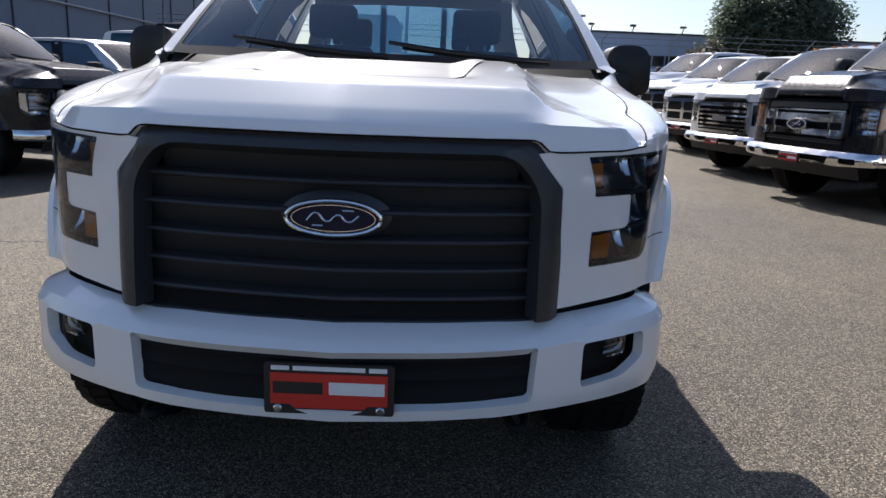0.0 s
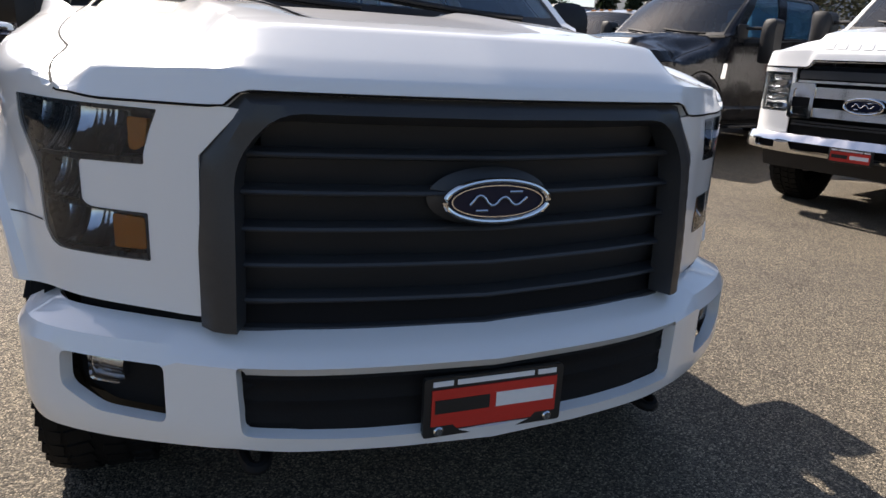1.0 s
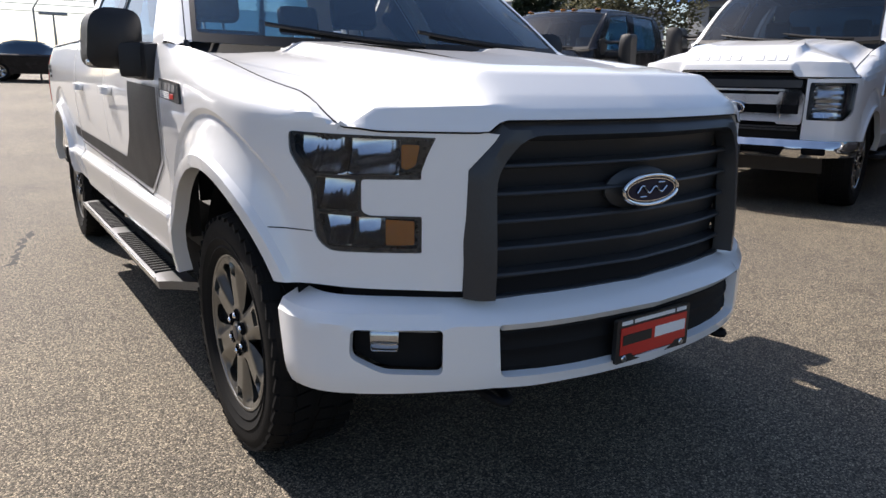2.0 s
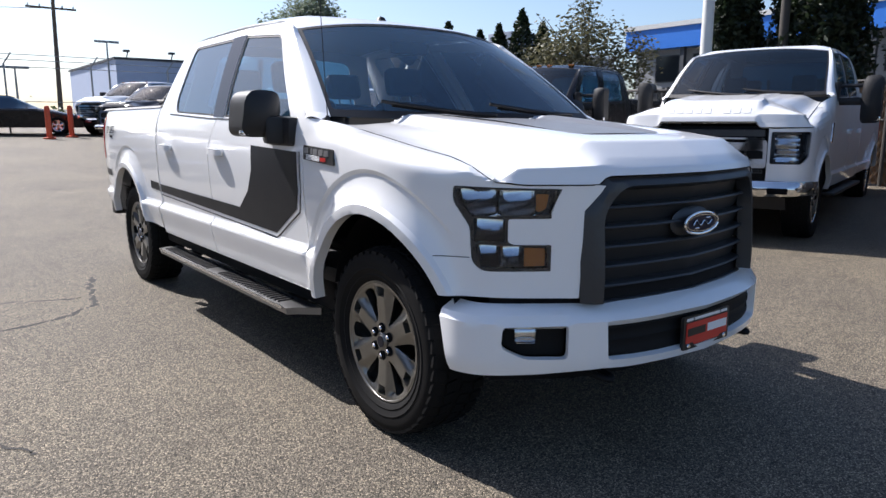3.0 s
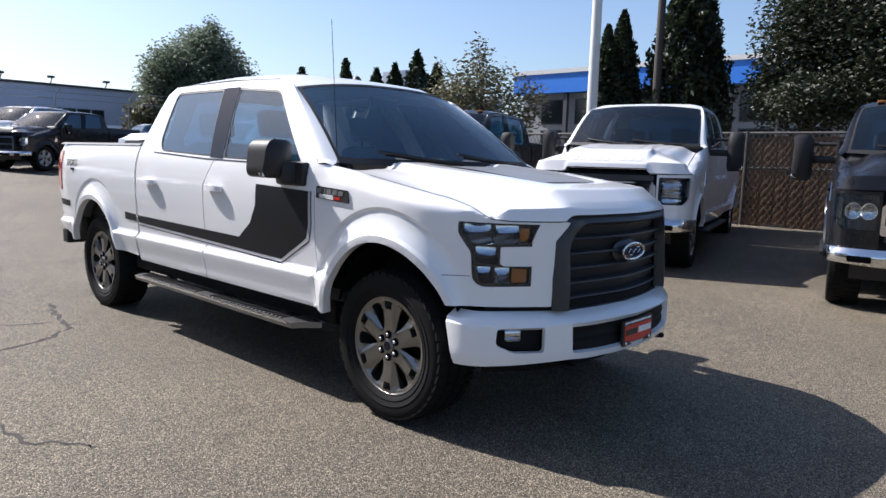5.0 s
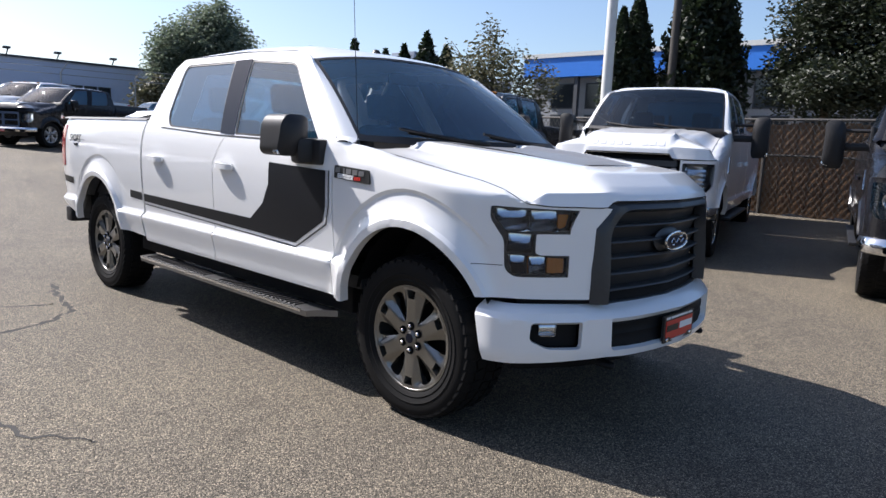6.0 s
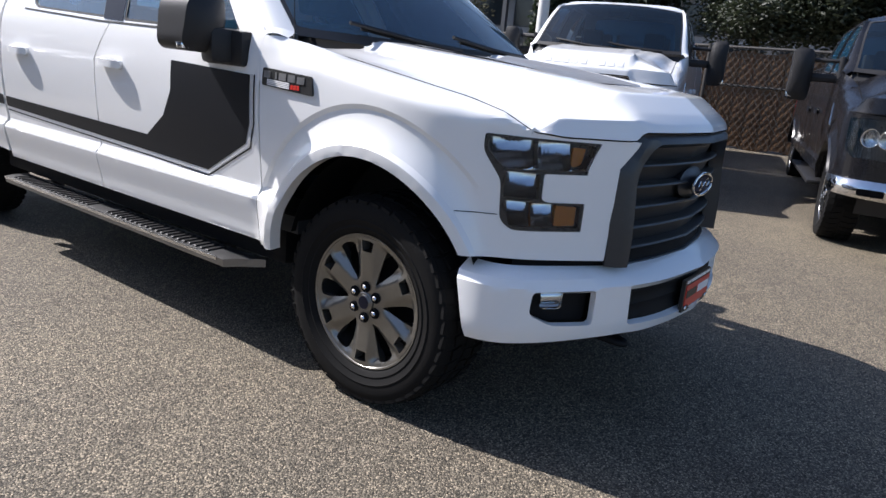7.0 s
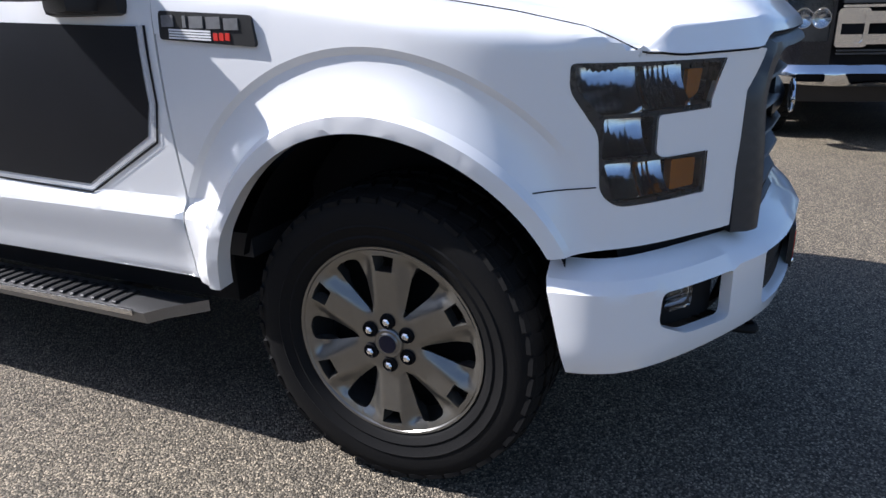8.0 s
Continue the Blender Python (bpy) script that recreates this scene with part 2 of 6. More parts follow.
def sheet(outer, fn, holes=(), step=0.04, flange=0.0, out=None, edge=None, lines=()):
    """A curved panel: the outline with its holes, filled evenly, each point sent through fn(u, v); its rims are turned in by flange; lines are creases to keep."""
    loops = [resample(list(outer), edge or step)] + [resample(list(h), edge or step) for h in holes]
    verts, edges = [], []
    for lp in loops:
        b = len(verts)
        verts += lp
        edges += [(b + i, b + (i + 1) % len(lp)) for i in range(len(lp))]
    for ln in lines:
        pts = resample(list(ln) + [ln[-1]], edge or step)
        keep = inside(np.array(pts), loops[0])
        for h in loops[1:]:
            keep &= ~inside(np.array(pts), h)
        last = None
        for p, k in zip(pts, keep):
            if k and (last is None or p != verts[-1]):
                verts.append(p)
                if last is not None:
                    edges.append((last, len(verts) - 1))
                last = len(verts) - 1
            elif not k:
                last = None
    rim = np.array(verts)
    (u0, v0), (u1, v1) = rim.min(0), rim.max(0)
    us, vs = np.arange(u0 + step / 2, u1, step), np.arange(v0 + step / 2, v1, step * 0.87)
    g = np.array([(u + (j % 2) * step / 2, v) for j, v in enumerate(vs) for u in us]).reshape(-1, 2)
    if len(g):
        ok = inside(g, loops[0])
        for h in loops[1:]:
            ok &= ~inside(g, h)
        g = g[ok]
        if len(g):
            near = np.min(np.hypot(g[:, None, 0] - rim[None, :, 0], g[:, None, 1] - rim[None, :, 1]), axis=1)
            verts = verts + [tuple(p) for p in g[near > step * 0.55]]
    vv, _, ff, *_ = delaunay_2d_cdt([Vector(v) for v in verts], edges, [], 0, 1e-6)
    pts = np.array([tuple(v) for v in vv])
    tri = np.array([f[:3] for f in ff])
    mid = pts[tri].mean(1)
    ok = inside(mid, loops[0])
    for h in loops[1:]:
        ok &= ~inside(mid, h)
    bm = bmesh.new()
    bv = [bm.verts.new(fn(*p)) for p in pts]
    for t in tri[ok]:
        bm.faces.new([bv[i] for i in t])
    bmesh.ops.delete(bm, geom=[v for v in bm.verts if not v.link_faces], context="VERTS")
    bm.normal_update()
    if out is not None:
        o = Vector(out)
        if sum(f.normal.dot(o) * f.calc_area() for f in bm.faces) < 0:
            bmesh.ops.reverse_faces(bm, faces=bm.faces[:])
            bm.normal_update()
    return rim_in(bm, flange) if flange else bm


def rim_in(bm, flange):
    bm.normal_update()
    edges = [e for e in bm.edges if len(e.link_faces) == 1]
    low = {}
    for e in edges:
        for v in e.verts:
            if v not in low:
                low[v] = bm.verts.new(v.co - v.normal * flange)
    for e in edges:
        lp = e.link_faces[0].loops
        a = next(x for x in lp if x.edge == e)
        p, q = a.vert, a.link_loop_next.vert
        bm.faces.new((q, p, low[p], low[q]))
    bm.normal_update()
    return bm


def surf(fn, nu, nv, out=None, flange=0.0):
    """A grid over u, v in 0..1."""
    bm = bmesh.new()
    vs = [[bm.verts.new(fn(i / nu, j / nv)) for i in range(nu + 1)] for j in range(nv + 1)]
    for j in range(nv):
        for i in range(nu):
            bm.faces.new((vs[j][i], vs[j][i + 1], vs[j + 1][i + 1], vs[j + 1][i]))
    bm.normal_update()
    if out is not None:
        o = Vector(out)
        if sum(f.normal.dot(o) * f.calc_area() for f in bm.faces) < 0:
            bmesh.ops.reverse_faces(bm, faces=bm.faces[:])
            bm.normal_update()
    return rim_in(bm, flange) if flange else bm


def joined(*bms):
    bm = bmesh.new()
    for b in bms:
        me = bpy.data.meshes.new("tmp")
        b.to_mesh(me)
        b.free()
        bm.from_mesh(me)
        bpy.data.meshes.remove(me)
    return bm


def mirrored(bm):
    """A copy on the other side of the plane x = 0."""
    c = bm.copy()
    for v in c.verts:
        v.co.x = -v.co.x
    bmesh.ops.reverse_faces(c, faces=c.faces[:])
    return c


def box(x0, x1, y0, y1, z0, z1, bevel=0.0, seg=2):
    bm = bmesh.new()
    bmesh.ops.create_cube(bm, size=1)
    for v in bm.verts:
        v.co = Vector((lerp(x0, x1, v.co.x + 0.5), lerp(y0, y1, v.co.y + 0.5), lerp(z0, z1, v.co.z + 0.5)))
    if bevel:
        bmesh.ops.bevel(bm, geom=bm.edges[:], offset=bevel, segments=seg, affect="EDGES", profile=0.6)
    return bm


def moved(bm, m):
    bmesh.ops.transform(bm, matrix=m, verts=bm.verts[:])
    return bm


def lathe(profile, n=48, arc=(0, 360)):
    """Turns a profile of (radius, along) about the x axis."""
    closed = arc == (0, 360)
    bm = bmesh.new()
    rings = []
    k = n if closed else n + 1
    for i in range(k):
        a = radians(lerp(arc[0], arc[1], i / n))
        rings.append([bm.verts.new((w, r * math.cos(a), r * math.sin(a))) for r, w in profile])
    for i in range(n):
        p, q = rings[i], rings[(i + 1) % k]
        for j in range(len(profile) - 1):
            bm.faces.new((p[j], q[j], q[j + 1], p[j + 1]))
    bmesh.ops.remove_doubles(bm, verts=bm.verts[:], dist=1e-5)
    bmesh.ops.recalc_face_normals(bm, faces=bm.faces[:])
    return bm


def tube(pts, r, n=8, cap=True):
    """A pipe along points; r is one radius or one for each point."""
    bm = bmesh.new()
    pts = [Vector(p) for p in pts]
    rings = []
    for i, p in enumerate(pts):
        d = (pts[min(i + 1, len(pts) - 1)] - pts[max(i - 1, 0)]).normalized()
        s = d.cross(Vector((0, 0, 1)) if abs(d.z) < 0.95 else Vector((1, 0, 0))).normalized()
        t = s.cross(d)
        rr = r[i] if isinstance(r, (list, tuple)) else r
        rings.append([bm.verts.new(p + rr * (math.cos(2 * math.pi * k / n) * s + math.sin(2 * math.pi * k / n) * t)) for k in range(n)])
    for a, b in zip(rings, rings[1:]):
        for k in range(n):
            bm.faces.new((a[k], a[(k + 1) % n], b[(k + 1) % n], b[k]))
    if cap:
        bm.faces.new(rings[0])
        bm.faces.new(rings[-1])
    bmesh.ops.recalc_face_normals(bm, faces=bm.faces[:])
    return bm


def chaikin(pts, rounds=3):
    for _ in range(rounds):
        q = [pts[0]]
        for a, b in zip(pts, pts[1:]):
            q += [tuple(0.75 * Vector(a) + 0.25 * Vector(b)), tuple(0.25 * Vector(a) + 0.75 * Vector(b))]
        pts = q + [pts[-1]]
    return pts


def rise_at(x, y):
    """The lot is level in the middle and climbs gently beyond."""
    soft = lambda t: 1.5 * math.log1p(math.exp(min(40.0, t / 1.5)))
    return 0.030 * soft(x - 7) + 0.045 * soft(y - 9) * (1 if y < 60 else 60 / y)
# ---- pickup body ----
# Local frame: x = 0 on the centre line, front axle at y = 0, nose towards -y, ground at z = 0. Panels are made on the -x side.
PROFILE = [(0.40, 0.900), (0.46, 0.930), (0.50, 0.952), (0.53, 0.964), (0.56, 0.966), (0.60, 0.974), (0.67, 0.990), (0.690, 0.993), (0.702, 0.990), (0.722, 0.968), (0.74, 0.962),
           (0.80, 0.968), (0.95, 0.982), (1.10, 0.986), (1.20, 0.982), (1.28, 0.972), (1.33, 0.958), (1.37, 0.944), (1.40, 0.930), (1.50, 0.888), (1.65, 0.815), (1.80, 0.735), (1.86, 0.695), (1.92, 0.640)]
REAR_AXLE = 3.683


FLARED = [(0.40, 0.915), (0.50, 0.950), (0.60, 0.972), (0.67, 0.980), (0.74, 0.974), (0.95, 0.982), (1.10, 0.986), (1.92, 0.986)]


def arch_q(dy, z):
    """The distance from the rim of a wheel opening."""
    return (math.hypot(dy / 0.475, (z - 0.40) / 0.545) - 1) * 0.51


def arch_push(dy, z):
    """How far the side stands out or in round a wheel opening: lip, flare, scoop and the undercut crease over it."""
    scoop = smooth(-0.52, -0.36, dy) * (1 if z > 0.75 else smooth(0.60, 0.75, z))
    q = arch_q(dy, z)
    if q < 0.052:
        return interp(q, [(0.0, 0.036), (0.010, 0.040), (0.036, 0.038), (0.052, 0.022)])
    if q > 0.150:
        return -0.009 * scoop * max(0.0, (0.166 - q) / 0.016)
    t = (q - 0.052) / 0.098
    return 0.022 * (1 - t) ** 2 - 0.009 * scoop * t * (2 - t)


def ellipse(cy, z0, z1, n=26, k=1.0):
    """The wheel opening, or an arc concentric with it, from its rear foot over the top to its front foot."""
    a0, a1 = math.asin((z0 - 0.40) / 0.545 / k), math.pi - math.asin((z1 - 0.40) / 0.545 / k)
    return [(cy + k * 0.475 * math.cos(lerp(a0, a1, i / n)), 0.40 + k * 0.545 * math.sin(lerp(a0, a1, i / n))) for i in range(n + 1)]


def arch_lines(cy):
    return [ellipse(cy, 0.42, 0.62, 60, 1 + q / 0.51) for q in (0.036, 0.052, 0.150, 0.166)]


SECTION = np.array(PROFILE[:11] + chaikin(PROFILE[11:], 3)).T


class Body:
    def __init__(self, plan, edge):
        pts = chaikin(plan, 3)
        self.c = np.array(pts)
        self.l = np.r_[0, np.cumsum(np.hypot(*np.diff(self.c, axis=0).T))]
        self.edge = edge

    def s_of(self, x):
        """The way round the nose at which the plan has that half-width."""
        return -float(np.interp(-x, -self.c[:, 0], self.l))

    def y_of(self, x):
        return float(np.interp(-abs(x), -self.c[:, 0], self.c[:, 1]))

    def plan(self, s):
        if s >= 0:
            back = max(0.0, s - 4.25)
            return 0.985 - 0.30 * back * back, s, 1.0, 0.0
        l = -s
        p = np.array([np.interp(l, self.l, self.c[:, k]) for k in (0, 1)])
        q = np.array([np.interp(min(l + 0.02, self.l[-1]), self.l, self.c[:, k]) for k in (0, 1)])
        o = np.array([np.interp(l - 0.02, self.l, self.c[:, k]) for k in (0, 1)])
        d = (q - o) / max(1e-9, np.linalg.norm(q - o))
        return p[0], p[1], -d[1], d[0]

    def top(self, s):
        """The height of the seam between wing and bonnet."""
        return interp(s, self.edge)

    def side(self, s, z, lift=0.0):
        x, y, nx, ny = self.plan(s)
        w = smooth(-0.55, -0.05, s)
        k = smooth(-0.62, -0.35, s) * (1 if s < 0.56 else 0)
        zz, turn = z, 0.0
        if k > 0.02:
            z1 = self.top(s) - 0.07 * k
            if z > z1:
                t = min(1.0, (z - z1) / (0.22 * k))
                zz, turn = z1 + 0.07 * k * (1 - (1 - t) ** 2), 0.13 * t * t * k
        zp = min(zz, 1.32) if turn else zz
        near = 1 - smooth(0.036, 0.052, min(arch_q(s, z) if s < 1.2 else 1.0, arch_q(s - REAR_AXLE, z) if s > 2.4 else 1.0))
        off = (lerp(float(np.interp(zp, *SECTION)), interp(zp, FLARED), near) - 0.985) * w + lift - turn
        if s > -0.6:
            off += arch_push(s, z) * smooth(-0.60, -0.40, s) * (1 if s < 1.2 else 0)
        off += arch_push(s - REAR_AXLE, z) if s > 2.4 else 0
        return Vector((-(x + nx * off), y + ny * off, zz))


def bonnet_fn(b, zf, rise, dome):
    """The bonnet as a function of u in -1..1 across and v in 0..1 from nose to scuttle."""
    seam = [b.side(q, b.top(q) + 0.15 * smooth(-0.62, -0.35, q)) for q in [lerp(-0.60, 0.50, i / 40) for i in range(41)]]
    ys, xs, zs = [p.y for p in seam], [-p.x - 0.004 for p in seam], [p.z for p in seam]
    x0 = xs[0]

    def fn(u, v):
        a = abs(u)
        yf = b.y_of(a * x0) - 0.004
        yb = lerp(0.345, 0.462, a ** 2)
        y = lerp(yf, yb, v ** 1.6)
        d = y - yf
        x = u * (x0 if y < ys[0] else float(np.interp(y, ys, xs)))
        wide = smooth(0.478, 0.520, a * x0)
        front = zf + 0.009 - 0.029 * wide
        lip = lerp(interp(d, [(0, 0), (0.010, 0.018), (0.05, 0.036), (0.13, 0.064)]), interp(d, [(0, 0), (0.024, 0.056), (0.13, 0.082)]), wide)
        c = front + lip + (rise - 0.024) * min(1.0, d / 1.3) ** 0.72
        edge = float(np.interp(y, ys, zs)) + 0.002
        e = lerp(max(front + 0.056 * min(1.0, d / 0.024), edge if y > ys[0] else 0.0), edge, smooth(0.90, 1.0, a))
        z = lerp(c, e, smooth(lerp(0.45, 0.74, smooth(0.35, 1.0, v)), 1.0, a) ** 1.3)
        crease = lerp(0.47, 0.56, v)
        ridge = dome * min(1.0, max(0.0, (d - 0.012) / 0.12))
        z += ridge * (1 - min(1.0, max(0.0, (abs(x) - crease + 0.03) / 0.065)))
        z -= 0.75 * ridge * (1 - smooth(0.26, 0.36, abs(x))) * smooth(0.25, 0.45, d)
        return Vector((x, y, z))

    return fn


SILL_LINES = [[(0.36, z), (4.7, z)] for z in (0.690, 0.702, 0.722, 0.740)]
WHEELS = {}


def wheel(root, x, y, side, alloy, spokes=6, step=0.02, dark=True):
    """A wheel of tyre, rim and their pieces, its face towards side (-1 or 1)."""
    w = thing("wheel", Matrix(), "", "")
    w.parent = root
    w.matrix_local = pose(x, y, 0.40) @ (Matrix() if side < 0 else pose(0, 0, 0, 0, 0, 180))
    key = (alloy.name, spokes, step)
    if key in WHEELS:
        for o in WHEELS[key].children:
            share(o.name.split(".")[0], o, w, o.get("label", "")).matrix_local = o.matrix_basis
        return w
    WHEELS[key] = w
    tyre = [(0.252, -0.100), (0.259, -0.113), (0.272, -0.121), (0.284, -0.1285), (0.290, -0.126), (0.308, -0.133), (0.314, -0.1365), (0.318, -0.1335), (0.345, -0.136), (0.372, -0.130), (0.388, -0.118), (0.393, -0.09), (0.394, 0.0), (0.393, 0.09),
            (0.388, 0.118), (0.345, 0.137), (0.305, 0.125), (0.252, 0.105)]
    part("tyre", lathe(tyre, 56), RUBBER, w, "black all-terrain tyre with chunky shoulder tread")
    tread = bmesh.new()
    for i in range(44):
        for k, (xx, wd) in enumerate(((-0.106, 0.045), (-0.045, 0.052), (0.03, 0.05), (0.10, 0.05))):
            bb = box(xx - wd / 2, xx + wd / 2, -0.0235, 0.021, 0.385, 0.400 if k else 0.3965)
            if k == 0:
                for v in bb.verts:
                    if v.co.x < xx - 0.01:
                        v.co.z -= 0.014
                        v.co.x -= 0.004
            moved(bb, pose(0, 0, 0, 360 / 44 * (i + 0.5 * (k % 2))) @ pose(0, 0, 0, 0, 0, 12 if k % 2 else -9))
            me = bpy.data.meshes.new("tmp")
            bb.to_mesh(me)
            bb.free()
            tread.from_mesh(me)
            bpy.data.meshes.remove(me)
    part("tread", tread, RUBBER, w)
    part("rim", lathe([(0.260, -0.104), (0.258, -0.117), (0.252, -0.116), (0.246, -0.108), (0.243, -0.06), (0.238, 0.08), (0.260, 0.105)], 56), alloy, w)
    part("brake_disc", lathe([(0.0, 0.02), (0.165, 0.02), (0.165, 0.04), (0.0, 0.04)], 32), STEEL, w)
    part("hub_back", lathe([(0.0, 0.0), (0.25, 0.0), (0.252, 0.06)], 24), GRILLE_DARK, w)
    holes = []
    for i in range(spokes):
        a = radians(360 / spokes * i + 90)
        m = a + radians(180 / spokes)

        def pol(r, t):
            return (r * math.cos(t), r * math.sin(t))

        h = radians(180 / spokes)
        holes.append(rounded([pol(0.094, m), pol(0.150, m + h * 0.23), pol(0.215, m + h * 0.33), pol(0.268, m + h * 0.30), pol(0.274, m), pol(0.268, m - h * 0.30), pol(0.215, m - h * 0.33), pol(0.150, m - h * 0.23)], 0.016, 3))
        ax = Vector((math.cos(a), math.sin(a)))
        pr = Vector((-ax.y, ax.x))
        holes.append([tuple(ax * r + pr * q) for r, q in ((0.226, -0.026), (0.226, 0.026), (0.272, 0.034), (0.276, 0.0), (0.272, -0.034))])
    holes = [[(0.86 * q[0], 0.86 * q[1]) for q in hh] for hh in holes]
    disc = [(0.249 * math.cos(2 * math.pi * i / 72), 0.249 * math.sin(2 * math.pi * i / 72)) for i in range(72)]

    def face(u, v):
        r = math.hypot(u, v)
        t = math.atan2(v, u) - radians(90)
        h = 2 * math.pi / spokes
        off = abs((t / h) - round(t / h)) * 2
        across = r * math.sin(min(off, 1.0) * h / 2)
        x = -0.116 + 0.008 * (1 - smooth(0.06, 0.23, r))
        # a flat middle and flanks that fall to the openings
        x += 0.020 * min(1.0, max(0.0, (across - 0.030) / 0.030)) * smooth(0.075, 0.11, r) * (1 - 0.8 * smooth(0.215, 0.245, r))
        return Vector((x, u, v))

    part("spokes", sheet(disc, face, holes, step if step > 0.02 else 0.011, 0.034, (-1, 0, 0), edge=0.018), alloy, w, "", 24)
    part("centre_cap", lathe([(0.0, -0.118), (0.026, -0.118), (0.030, -0.114), (0.036, -0.115), (0.040, -0.112), (0.041, -0.08)], 28), alloy if dark else CHROME, w)
    part("cap_oval", lathe([(0.0, -0.1202), (0.024, -0.1195), (0.024, -0.114)], 20), OVAL_BLUE, w)
    nut = None
    for i in range(spokes):
        a = radians(360 / spokes * i + 90)
        if nut is None:
            pocket = part("nut_pocket", lathe([(0.0, -0.1105), (0.0175, -0.1105), (0.019, -0.116), (0.021, -0.112), (0.021, -0.09)], 14), GRILLE_DARK, w)
            nut = part("lug_nut", lathe([(0.0, -0.124), (0.006, -0.124), (0.0105, -0.120), (0.0105, -0.09)], 6), CHROME, w)
            o, k = nut, pocket
        else:
            o, k = share("lug_nut", nut, w), share("nut_pocket", pocket, w)
        for q in (o, k):
            q.matrix_local = pose(0, 0.060 * math.cos(a), 0.060 * math.sin(a))
    return w


def seat(root, x, y):
    s = thing("seat", Matrix(), "", "")
    s.parent = root
    s.matrix_local = pose(x, y, 0)
    part("cushion", box(-0.25, 0.25, -0.25, 0.28, 0.72, 0.90, 0.06, 3), CLOTH, s)
    part("backrest", moved(box(-0.25, 0.25, -0.07, 0.07, 0, 0.62, 0.06, 3), pose(0, 0.30, 0.84, -14)), CLOTH, s)
    part("headrest", moved(box(-0.14, 0.14, -0.05, 0.05, 0, 0.19, 0.045, 3), pose(0, 0.47, 1.49, -10)), CLOTH, s)
    for q in (-0.05, 0.05):
        part("headrest_post", tube([(q, 0.45, 1.42), (q, 0.48, 1.52)], 0.007, 6), CHROME, s)
    return s


def pair(name, bm, material, root, label=""):
    part(name, mirrored(bm), material, root, label)
    return part(name, bm, material, root, label)


